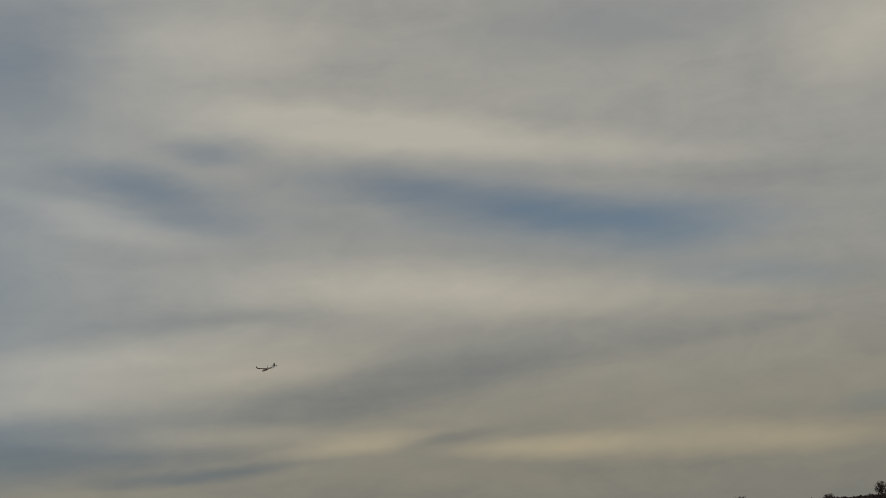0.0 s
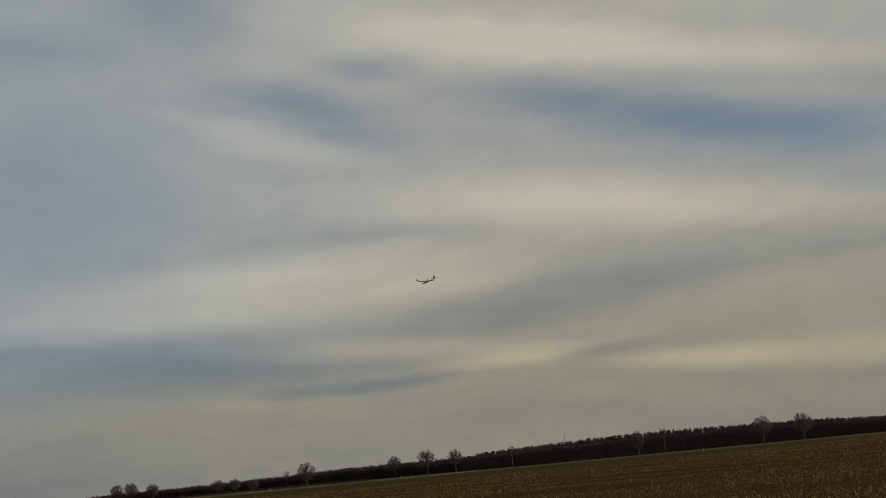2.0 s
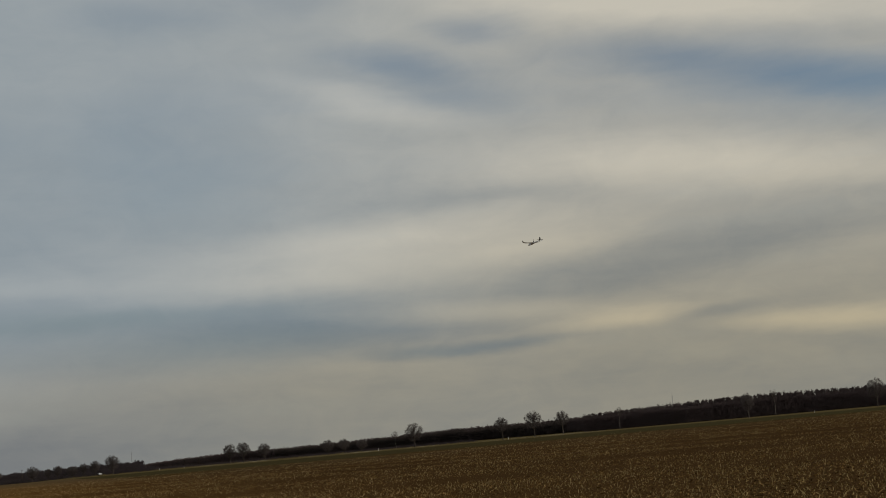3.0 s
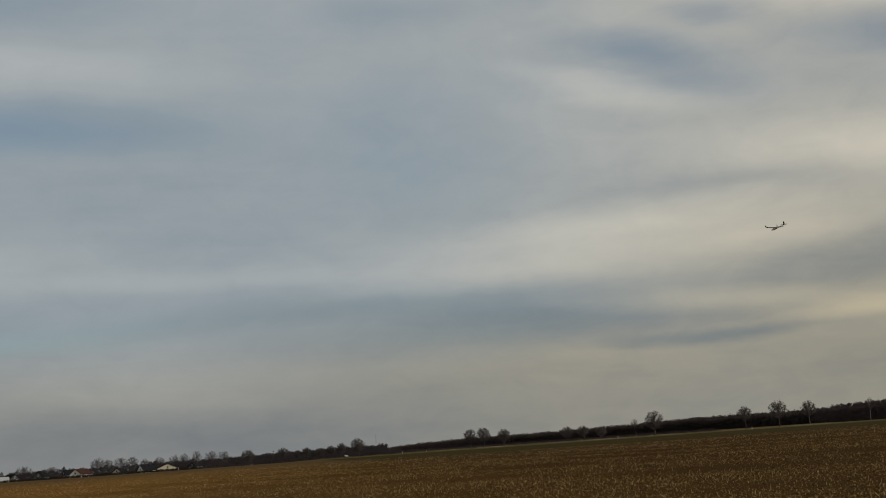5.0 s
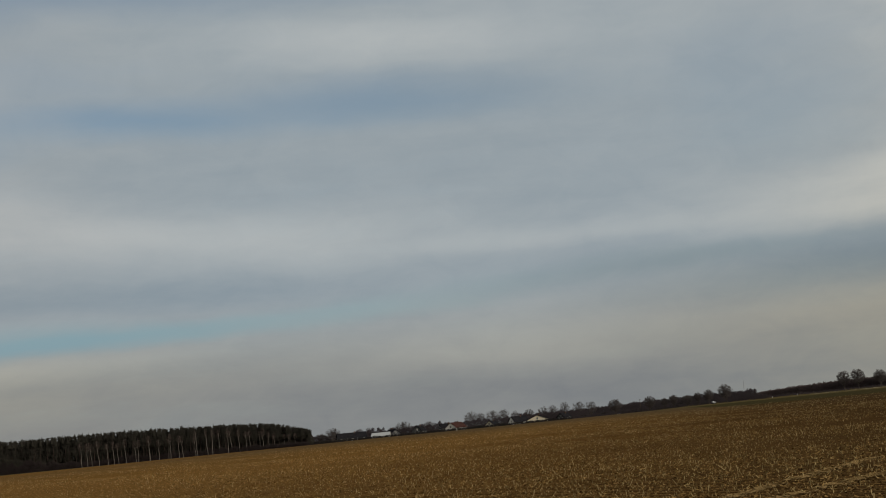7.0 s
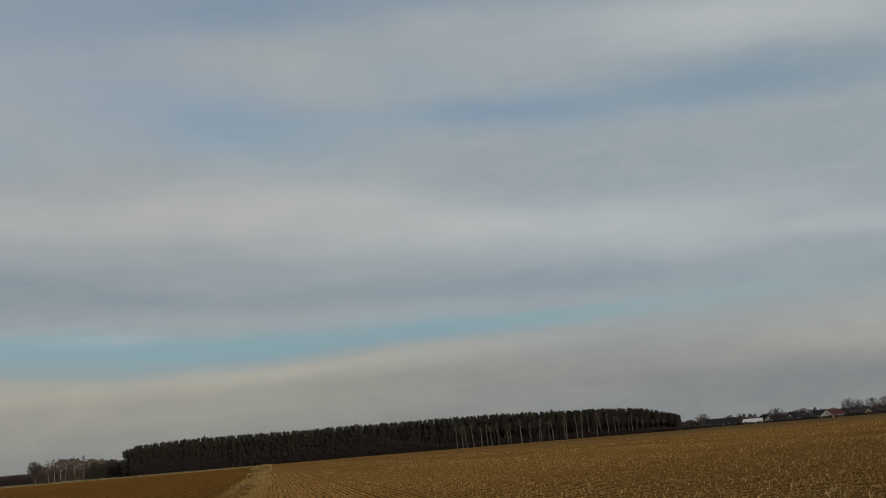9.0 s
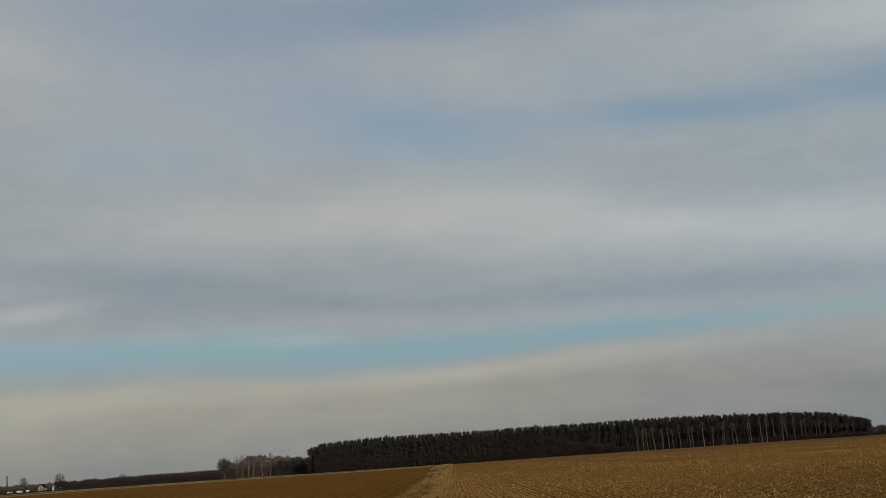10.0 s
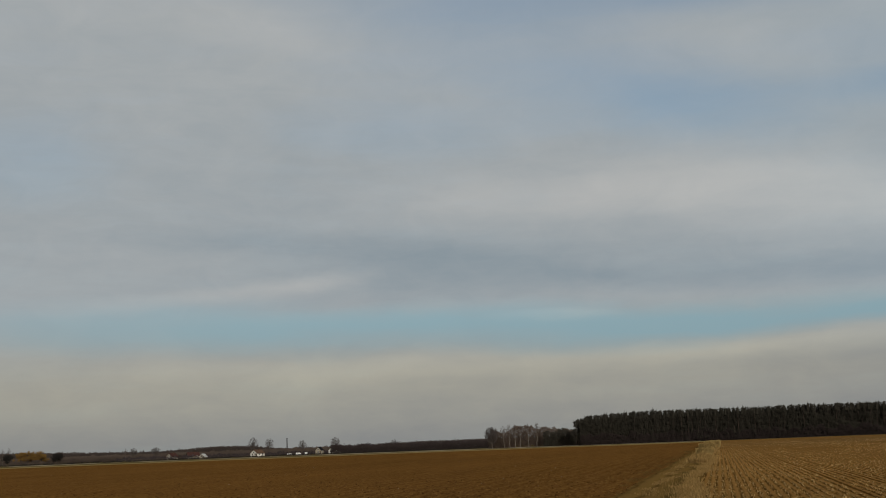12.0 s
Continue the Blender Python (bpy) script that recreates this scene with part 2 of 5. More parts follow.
def material(name, low, high, scale=8.0, rough=0.9, bump=0.2, fine=60.0, metal=0.0, spread=0.0, island=False, thin=0.0):
    """A procedural surface: two colours mixed by coarse and fine noise in metres, with bump; spread varies it from piece to piece."""
    m = bpy.data.materials.new(name)
    m.use_nodes = True
    nt = m.node_tree
    b = nt.nodes["Principled BSDF"]
    b.inputs["Roughness"].default_value, b.inputs["Metallic"].default_value = rough, metal
    b.inputs["Specular IOR Level"].default_value = 0.4 if rough < 0.6 else 0.0
    geo = nt.nodes.new("ShaderNodeNewGeometry")
    tex = nt.nodes.new("ShaderNodeTexCoord")
    coarse, small = nt.nodes.new("ShaderNodeTexNoise"), nt.nodes.new("ShaderNodeTexNoise")
    for n, s, d in ((coarse, scale, 4.0), (small, fine, 5.0)):
        n.inputs["Scale"].default_value, n.inputs["Detail"].default_value = s, d
        nt.links.new(tex.outputs["Object"], n.inputs["Vector"])
    add = nt.nodes.new("ShaderNodeMath")
    add.operation = "MULTIPLY_ADD"
    nt.links.new(small.outputs[0], add.inputs[0])
    add.inputs[1].default_value = 0.5
    half = nt.nodes.new("ShaderNodeMath")
    half.operation = "MULTIPLY"
    nt.links.new(coarse.outputs[0], half.inputs[0])
    half.inputs[1].default_value = 0.5
    nt.links.new(half.outputs[0], add.inputs[2])
    ramp = nt.nodes.new("ShaderNodeMapRange")
    nt.links.new(add.outputs[0], ramp.inputs[0])
    ramp.inputs[1].default_value, ramp.inputs[2].default_value = 0.32, 0.68
    fac = ramp.outputs[0]
    if spread:
        rnd = geo.outputs["Random Per Island"]
        if not island:
            rnd = nt.nodes.new("ShaderNodeObjectInfo").outputs["Random"]
        mix = nt.nodes.new("ShaderNodeMix")
        mix.inputs[0].default_value = spread
        nt.links.new(fac, mix.inputs[2])
        nt.links.new(rnd, mix.inputs[3])
        fac = mix.outputs[0]
    col = nt.nodes.new("ShaderNodeMix")
    col.data_type = "RGBA"
    col.inputs[6].default_value, col.inputs[7].default_value = (*low, 1), (*high, 1)
    nt.links.new(fac, col.inputs[0])
    nt.links.new(col.outputs[2], b.inputs["Base Color"])
    if bump:
        bp = nt.nodes.new("ShaderNodeBump")
        bp.inputs["Strength"].default_value, bp.inputs["Distance"].default_value = bump, 0.03
        nt.links.new(small.outputs[0], bp.inputs["Height"])
        nt.links.new(bp.outputs[0], b.inputs["Normal"])
    if thin:
        tr = nt.nodes.new("ShaderNodeBsdfTranslucent")
        nt.links.new(col.outputs[2], tr.inputs[0])
        mx = nt.nodes.new("ShaderNodeMixShader")
        mx.inputs[0].default_value = thin
        nt.links.new(b.outputs[0], mx.inputs[1])
        nt.links.new(tr.outputs[0], mx.inputs[2])
        nt.links.new(mx.outputs[0], nt.nodes["Material Output"].inputs[0])
    return m


ROW_AZ = -35.2                      # the way the drill rows and the grass verge run
ROW = polar(ROW_AZ, 1.0)            # along the rows
SIDE = polar(ROW_AZ + 90.0, 1.0)    # across them, to the east


def field_material(name, dark, mid, light, row_width, row_depth, patch_scale=0.03, fleck=0.0, fleck_colour=(0.5, 0.4, 0.2), furrow=1.0):
    """Tilled ground: broad patches, clods, drill rows along ROW and pale flecks of straw."""
    m = bpy.data.materials.new(name)
    m.use_nodes = True
    nt = m.node_tree
    b = nt.nodes["Principled BSDF"]
    b.inputs["Roughness"].default_value = 0.95
    b.inputs["Specular IOR Level"].default_value = 0.0
    tex = nt.nodes.new("ShaderNodeTexCoord")
    turn = nt.nodes.new("ShaderNodeMapping")
    turn.inputs[2].default_value = (0, 0, radians(ROW_AZ))
    turn.vector_type = "POINT"
    nt.links.new(tex.outputs["Object"], turn.inputs[0])

    def nz(scale, detail, vec, squash=None):
        n = nt.nodes.new("ShaderNodeTexNoise")
        n.inputs["Scale"].default_value, n.inputs["Detail"].default_value = scale, detail
        n.inputs["Roughness"].default_value = 0.62
        if squash:
            sq = nt.nodes.new("ShaderNodeMapping")
            sq.inputs[3].default_value = squash
            nt.links.new(vec, sq.inputs[0])
            vec = sq.outputs[0]
        nt.links.new(vec, n.inputs["Vector"])
        return n.outputs[0]

    def mth(op, a, bb):
        n = nt.nodes.new("ShaderNodeMath")
        n.operation = op
        for i, v in enumerate((a, bb)):
            if isinstance(v, (int, float)):
                n.inputs[i].default_value = v
            else:
                nt.links.new(v, n.inputs[i])
        return n.outputs[0]

    def rmp(v, lo, hi):
        n = nt.nodes.new("ShaderNodeMapRange")
        nt.links.new(v, n.inputs[0])
        n.inputs[1].default_value, n.inputs[2].default_value = lo, hi
        return n.outputs[0]

    def mixc(fac, a, bb):
        n = nt.nodes.new("ShaderNodeMix")
        n.data_type = "RGBA"
        for i, v in ((0, fac), (6, a), (7, bb)):
            if isinstance(v, tuple):
                n.inputs[i].default_value = (*v, 1)
            else:
                nt.links.new(v, n.inputs[i])
        return n.outputs[2]

    vec = turn.outputs[0]
    broad = nz(patch_scale, 4.0, vec, (1.0, 0.3, 1.0))
    swath = nz(0.25, 5.0, vec, (1.0, 0.06, 1.0))
    clod = nz(5.0, 6.0, vec)
    tuft = nz(1.1, 5.0, vec)
    wave = nt.nodes.new("ShaderNodeTexWave")
    wave.wave_type, wave.bands_direction = "BANDS", "X"
    wave.inputs["Scale"].default_value = 0.314159 / row_width
    wave.inputs["Distortion"].default_value, wave.inputs["Detail"].default_value = 2.2, 3.0
    wave.inputs["Detail Scale"].default_value = 0.6
    nt.links.new(vec, wave.inputs["Vector"])
    f1 = rmp(mth("ADD", mth("MULTIPLY", broad, 0.4), mth("ADD", mth("MULTIPLY", swath, 0.35), mth("MULTIPLY", tuft, 0.25))), 0.36, 0.64)
    c1 = mixc(f1, dark, mid)
    f2 = rmp(mth("ADD", mth("MULTIPLY", clod, 0.75), mth("ADD", mth("MULTIPLY", nz(19.0, 4.0, vec), 0.35), mth("MULTIPLY", wave.outputs[1], row_depth))), 0.50, 0.66)
    c2 = mixc(mth("MULTIPLY", f2, 0.8), c1, light)
    if fleck:
        v = nt.nodes.new("ShaderNodeTexVoronoi")
        v.inputs["Scale"].default_value = 7.0
        nt.links.new(vec, v.inputs["Vector"])
        f3 = mth("LESS_THAN", v.outputs["Distance"], mth("MULTIPLY", rmp(tuft, 0.4, 0.75), fleck))
        c2 = mixc(mth("MULTIPLY", f3, 0.85), c2, fleck_colour)
    if furrow < 1.0:
        # shadow between the rows is painted in by darkening the furrows' colour
        shade = nt.nodes.new("ShaderNodeMapRange")
        nt.links.new(wave.outputs[1], shade.inputs[0])
        for i, v in enumerate((0.1, 0.75, furrow, 1.0)):
            shade.inputs[1 + i].default_value = v
        mul = nt.nodes.new("ShaderNodeMix")
        mul.data_type, mul.blend_type = "RGBA", "MULTIPLY"
        mul.inputs[0].default_value = 1.0
        nt.links.new(c2, mul.inputs[6])
        nt.links.new(shade.outputs[0], mul.inputs[7])
        c2 = mul.outputs[2]
    nt.links.new(c2, b.inputs["Base Color"])
    bp = nt.nodes.new("ShaderNodeBump")
    bp.inputs["Strength"].default_value, bp.inputs["Distance"].default_value = 0.9, 0.12
    nt.links.new(mth("ADD", clod, mth("MULTIPLY", wave.outputs[1], row_depth * 0.8)), bp.inputs["Height"])
    nt.links.new(bp.outputs[0], b.inputs["Normal"])
    return m


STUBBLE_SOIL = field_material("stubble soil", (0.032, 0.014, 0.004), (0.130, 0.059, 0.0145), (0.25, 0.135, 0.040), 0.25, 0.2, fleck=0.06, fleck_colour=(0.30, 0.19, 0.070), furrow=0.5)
PLOUGHED = field_material("ploughed soil", (0.031, 0.0135, 0.0038), (0.106, 0.047, 0.0115), (0.20, 0.104, 0.029), 0.9, 0.03, fleck=0.03, fleck_colour=(0.30, 0.20, 0.10))
WHEAT = field_material("winter wheat", (0.028, 0.020, 0.0090), (0.036, 0.0335, 0.0146), (0.058, 0.048, 0.022), 1.2, 0.08)
PALE_GRASS = field_material("dry grass ground", (0.085, 0.062, 0.022), (0.15, 0.11, 0.042), (0.25, 0.19, 0.08), 2.4, 0.08)
VERGE_SOIL = field_material("verge soil", (0.042, 0.025, 0.0075), (0.094, 0.053, 0.0148), (0.165, 0.098, 0.030), 0.8, 0.3)
MEADOW = field_material("meadow", (0.050, 0.039, 0.016), (0.078, 0.060, 0.026), (0.12, 0.092, 0.042), 3.0, 0.05)
SAND = material("sandy track", (0.24, 0.20, 0.14), (0.36, 0.31, 0.23), 0.6, 0.95, 0.3, 12.0)

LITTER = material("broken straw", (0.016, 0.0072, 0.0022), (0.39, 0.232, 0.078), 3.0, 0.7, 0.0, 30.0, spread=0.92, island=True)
STONE = material("pale field stone", (0.14, 0.105, 0.07), (0.32, 0.26, 0.19), 6.0, 0.85, 0.2, 40.0, spread=0.5, island=True)
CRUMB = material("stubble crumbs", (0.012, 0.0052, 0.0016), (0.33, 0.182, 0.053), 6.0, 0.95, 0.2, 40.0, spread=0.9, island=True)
CLOD = material("soil clods", (0.026, 0.012, 0.0035), (0.17, 0.088, 0.027), 6.0, 0.95, 0.2, 40.0, spread=0.8, island=True)
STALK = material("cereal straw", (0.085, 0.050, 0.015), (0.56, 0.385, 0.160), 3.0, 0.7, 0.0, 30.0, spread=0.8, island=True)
PALE_STRAW = material("pale flattened straw", (0.145, 0.090, 0.035), (0.30, 0.20, 0.086), 3.0, 0.75, 0.0, 30.0, spread=0.6, island=True)
DRY_GRASS = material("dry grass", (0.17, 0.102, 0.034), (0.42, 0.275, 0.108), 2.0, 0.8, 0.0, 20.0, spread=0.7, island=True, thin=0.4)
GREEN_GRASS = material("verge grass", (0.058, 0.041, 0.013), (0.14, 0.098, 0.034), 2.0, 0.8, 0.0, 20.0, spread=0.6, island=True, thin=0.4)
REED = material("dry reeds", (0.30, 0.205, 0.080), (0.56, 0.41, 0.17), 2.0, 0.8, 0.0, 20.0, spread=0.6, island=True, thin=0.4)
BARK = material("grey bark", (0.05, 0.042, 0.034), (0.12, 0.10, 0.085), 1.5, 0.95, 0.4, 14.0)
# lightened and cooled to carry the haze in front of distant trees
TWIG = material("bare twigs", (0.092, 0.079, 0.076), (0.148, 0.126, 0.118), 1.0, 0.95, 0.0, 8.0, spread=0.25, island=True, thin=0.5)
BIRCH_BARK = material("white birch bark", (0.085, 0.072, 0.062), (0.31, 0.275, 0.24), 1.2, 0.8, 0.2, 3.5)
BIRCH_TWIG = material("birch twigs", (0.05, 0.038, 0.034), (0.10, 0.075, 0.064), 1.0, 0.95, 0.0, 8.0, spread=0.5, island=True)
PINE_BARK = material("pine bark", (0.040, 0.031, 0.028), (0.075, 0.052, 0.042), 0.6, 0.95, 0.3, 6.0, spread=0.4, island=True)
NEEDLES = material("pine needles", (0.045, 0.042, 0.034), (0.067, 0.061, 0.049), 0.25, 0.85, 0.0, 3.0, spread=0.08, island=True, thin=0.5)
# distance haze is painted into the far needles as a paler, browner colour
HAZED_NEEDLES = material("far pine needles tinted by haze", (0.118, 0.090, 0.088), (0.146, 0.112, 0.108), 0.12, 0.85, 0.0, 2.0, spread=0.06, island=True, thin=0.5)
# the shrub colour likewise includes some distance haze
SHRUB = material("brown shrub twigs", (0.052, 0.043, 0.046), (0.078, 0.064, 0.067), 0.5, 0.95, 0.0, 4.0, spread=0.14, island=True, thin=0.5)
THICKET = material("brown thicket twigs", (0.092, 0.067, 0.053), (0.142, 0.108, 0.087), 0.5, 0.95, 0.0, 4.0, spread=0.3, island=True, thin=0.5)
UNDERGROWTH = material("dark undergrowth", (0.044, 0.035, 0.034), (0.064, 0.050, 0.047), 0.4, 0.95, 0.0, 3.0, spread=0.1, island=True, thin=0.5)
HEDGE = material("dark hedge leaves", (0.026, 0.024, 0.022), (0.042, 0.038, 0.034), 0.6, 0.9, 0.0, 5.0, spread=0.15, island=True, thin=0.5)
AUTUMN = material("ochre leaves", (0.120, 0.070, 0.024), (0.215, 0.130, 0.042), 0.6, 0.85, 0.0, 5.0, spread=0.35, island=True, thin=0.3)
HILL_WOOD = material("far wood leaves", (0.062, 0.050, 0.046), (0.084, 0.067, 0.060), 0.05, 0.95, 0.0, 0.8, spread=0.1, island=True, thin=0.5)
# here the haze before the wood is mixed into its colour
HAZY_WOOD = material("hazy leafless wood", (0.098, 0.076, 0.064), (0.136, 0.106, 0.088), 0.04, 0.95, 0.0, 0.6, spread=0.12, island=True, thin=0.5)
WHITE_WALL = material("white render wall", (0.52, 0.50, 0.46), (0.64, 0.62, 0.57), 0.5, 0.9, 0.15, 9.0)
CREAM_WALL = material("cream render wall", (0.50, 0.44, 0.32), (0.60, 0.53, 0.40), 0.5, 0.9, 0.15, 9.0)
GREY_WALL = material("grey render wall", (0.040, 0.040, 0.043), (0.070, 0.069, 0.070), 0.5, 0.9, 0.15, 9.0)
DARK_ROOF = material("dark roof tiles", (0.010, 0.010, 0.012), (0.024, 0.023, 0.025), 0.8, 0.8, 0.3, 7.0)
BROWN_ROOF = material("brown roof tiles", (0.06, 0.038, 0.028), (0.115, 0.072, 0.05), 0.8, 0.8, 0.3, 7.0)
RED_ROOF = material("red roof tiles", (0.036, 0.018, 0.016), (0.064, 0.033, 0.028), 0.8, 0.8, 0.3, 7.0)
DULL_WALL = material("weathered render wall", (0.22, 0.19, 0.145), (0.31, 0.27, 0.21), 0.5, 0.9, 0.15, 9.0)
PALE_ROOF = material("pale metal roof", (0.34, 0.34, 0.34), (0.46, 0.46, 0.45), 0.5, 0.5, 0.1, 9.0, metal=0.2)
DARK_WOOD = material("dark weathered wood", (0.045, 0.035, 0.028), (0.12, 0.095, 0.075), 1.5, 0.9, 0.3, 16.0)
CONCRETE = material("concrete", (0.18, 0.17, 0.16), (0.30, 0.29, 0.27), 0.4, 0.9, 0.2, 5.0)
STEEL = material("galvanised steel", (0.20, 0.21, 0.22), (0.34, 0.35, 0.36), 1.5, 0.45, 0.1, 12.0, metal=0.6)
GLASS = material("dark window glass", (0.015, 0.018, 0.02), (0.03, 0.034, 0.038), 0.8, 0.1, 0.0, 3.0)
FOAM_WHITE = material("white foam", (0.74, 0.74, 0.73), (0.82, 0.82, 0.80), 6.0, 0.45, 0.05, 80.0)
FOAM_DARK = material("dark plastic", (0.02, 0.02, 0.022), (0.05, 0.05, 0.055), 6.0, 0.4, 0.05, 80.0)
CAR_PAINT = material("white car paint", (0.62, 0.62, 0.62), (0.74, 0.74, 0.73), 2.0, 0.3, 0.0, 20.0)
TYRE = material("black rubber", (0.012, 0.012, 0.012), (0.03, 0.03, 0.03), 4.0, 0.9, 0.1, 30.0)


# eastern stubble, seen against the light, gets its shade from these colours
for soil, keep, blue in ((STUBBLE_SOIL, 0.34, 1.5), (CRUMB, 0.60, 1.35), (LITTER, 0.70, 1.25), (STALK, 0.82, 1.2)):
    shade_east(soil, keep, blue)


# ---- mesh helpers ----
def sheet(name, verts, faces, mat, parent=None, label=""):
    me = bpy.data.meshes.new(name)
    me.from_pydata([tuple(v) for v in verts], [], [tuple(f) for f in faces])
    me.materials.append(mat)
    ob = new(name, me)
    ob.parent = parent
    return tagged(ob, label)


def soup(name, verts, faces, mat, parent=None, label=""):
    """One mesh from arrays: verts (n, 3) and faces of one length (m, k)."""
    verts, faces = np.asarray(verts, np.float32), np.asarray(faces, np.int32)
    me = bpy.data.meshes.new(name)
    k = faces.shape[1]
    me.vertices.add(len(verts))
    me.vertices.foreach_set("co", verts.ravel())
    me.loops.add(faces.size)
    me.loops.foreach_set("vertex_index", faces.ravel())
    me.polygons.add(len(faces))
    me.polygons.foreach_set("loop_start", np.arange(0, faces.size, k, dtype=np.int32))
    me.polygons.foreach_set("loop_total", np.full(len(faces), k, np.int32))
    me.update(calc_edges=True)
    me.validate()
    me.materials.append(mat)
    ob = new(name, me)
    ob.parent = parent
    return tagged(ob, label)


def leaf_normals(ob, verts):
    """Shades a leaf mass facing the fields as one soft surface: its normals lean outwards and up."""
    v = np.asarray(verts, float)
    out = np.column_stack([-v[:, 0], -v[:, 1], np.zeros(len(v))])
    out /= np.linalg.norm(out, axis=1, keepdims=True) + 1e-6
    out = out * 0.75 + np.array([0.0, 0.0, 0.55]) + np.random.default_rng(11).normal(0, 0.16, v.shape)
    out /= np.linalg.norm(out, axis=1, keepdims=True)
    ob.data.normals_split_custom_set_from_vertices(out.tolist())


def facing(verts, faces):
    """The triangles turned so that their fronts look towards the fields."""
    v, f = np.asarray(verts, float), np.asarray(faces).copy()
    a, b, c = v[f[:, 0]], v[f[:, 1]], v[f[:, 2]]
    away = (np.cross(b - a, c - a)[:, :2] * a[:, :2]).sum(1) > 0
    f[away] = f[away][:, ::-1]
    return f


def part(name, bm, mat, parent=None, label=""):
    me = bpy.data.meshes.new(name)
    bm.to_mesh(me)
    bm.free()
    me.materials.append(mat)
    ob = new(name, me)
    ob.parent = parent
    return tagged(ob, label)


def base(name, place, turn=0.0):
    """The Empty at a thing's base. turn: degrees, clockwise seen from above."""
    ob = new(name)
    ob.empty_display_size = 0.2
    ob.matrix_world = Matrix.Translation(place) @ Matrix.Rotation(-radians(turn), 4, "Z")
    return ob


def box(bm, x0, y0, z0, x1, y1, z1, bevel=0.0):
    vs = bmesh.ops.create_cube(bm, size=1.0)["verts"]
    bmesh.ops.transform(bm, verts=vs, matrix=Matrix.LocRotScale(((x0 + x1) / 2, (y0 + y1) / 2, (z0 + z1) / 2), None, (x1 - x0, y1 - y0, z1 - z0)))
    if bevel:
        bmesh.ops.bevel(bm, geom=list({e for v in vs for e in v.link_edges}), offset=bevel, segments=1, affect="EDGES")
    return bm


def tubes(paths, sides=4):
    """Tapered tubes as arrays. paths: (a, b, radius at a, radius at b)."""
    a = np.array([p[0] for p in paths], float)
    b = np.array([p[1] for p in paths], float)
    ra, rb = np.array([p[2] for p in paths], float), np.array([p[3] for p in paths], float)
    d = b - a
    d /= np.linalg.norm(d, axis=1, keepdims=True) + 1e-9
    ref = np.where(np.abs(d[:, 2:3]) > 0.9, np.array([[1.0, 0, 0]]), np.array([[0, 0, 1.0]]))
    u = np.cross(d, ref)
    u /= np.linalg.norm(u, axis=1, keepdims=True) + 1e-9
    w = np.cross(d, u)
    ang = np.arange(sides) * 2 * np.pi / sides
    ring = u[:, None, :] * np.cos(ang)[None, :, None] + w[:, None, :] * np.sin(ang)[None, :, None]
    va, vb = a[:, None, :] + ring * ra[:, None, None], b[:, None, :] + ring * rb[:, None, None]
    verts = np.concatenate([va, vb], 1).reshape(-1, 3)
    one = np.array([[i, (i + 1) % sides, sides + (i + 1) % sides, sides + i] for i in range(sides)])
    faces = (np.arange(len(paths)) * 2 * sides)[:, None, None] + one[None]
    return verts, faces.reshape(-1, 4)


def ribbons(paths):
    """Flat tapered strips as arrays, each turned its own way. paths: as for tubes."""
    a = np.array([p[0] for p in paths], float)
    b = np.array([p[1] for p in paths], float)
    ra, rb = np.array([p[2] for p in paths], float), np.array([p[3] for p in paths], float)
    d = b - a
    u = np.cross(d, np.random.default_rng(3).normal(0, 1, d.shape))
    u /= np.linalg.norm(u, axis=1, keepdims=True) + 1e-9
    verts = np.stack([a - u * ra[:, None], a + u * ra[:, None], b + u * rb[:, None], b - u * rb[:, None]], 1)
    return verts.reshape(-1, 3), np.arange(4 * len(a)).reshape(-1, 4)


# ---- the ground ----
def lie(x, y):
    """The height of the gently uneven land."""
    r = math.hypot(x, y)
    k = min(1.0, r / 60.0)
    # beyond the field edge the land falls away a little towards the village
    az = math.degrees(math.atan2(x, y))
    dip = min(1.0, max(0.0, (r - 560.0) / 200.0)) * min(1.0, max(0.0, (az + 22.0) / 3.0)) * min(1.0, max(0.0, (-2.0 - az) / 4.0))
    return -1.75 * dip + k * (0.05 * math.sin(x * 0.11 + 0.7) * math.sin(y * 0.07) + 0.03 * math.sin(x * 0.31 + y * 0.23))


def across(x, y):
    return x * SIDE.x + y * SIDE.y


def along(x, y):
    return x * ROW.x + y * ROW.y


WHEAT_A, WHEAT_B = polar(26.0, 255.0), polar(0.0, 250.0)   # the edge between stubble and wheat
WHEAT_N = Vector((WHEAT_B.y - WHEAT_A.y, WHEAT_A.x - WHEAT_B.x, 0)).normalized()

WHEAT_C, WHEAT_D = polar(28.0, 196.0), polar(35.0, 420.0)                 # and its eastern end
WHEAT_M = Vector((WHEAT_C.y - WHEAT_D.y, WHEAT_D.x - WHEAT_C.x, 0)).normalized()


WHEAT_E, WHEAT_F = polar(1.0, 240.0), polar(-2.0, 560.0)                 # and its western end
WHEAT_W = Vector((WHEAT_F.y - WHEAT_E.y, WHEAT_E.x - WHEAT_F.x, 0)).normalized()


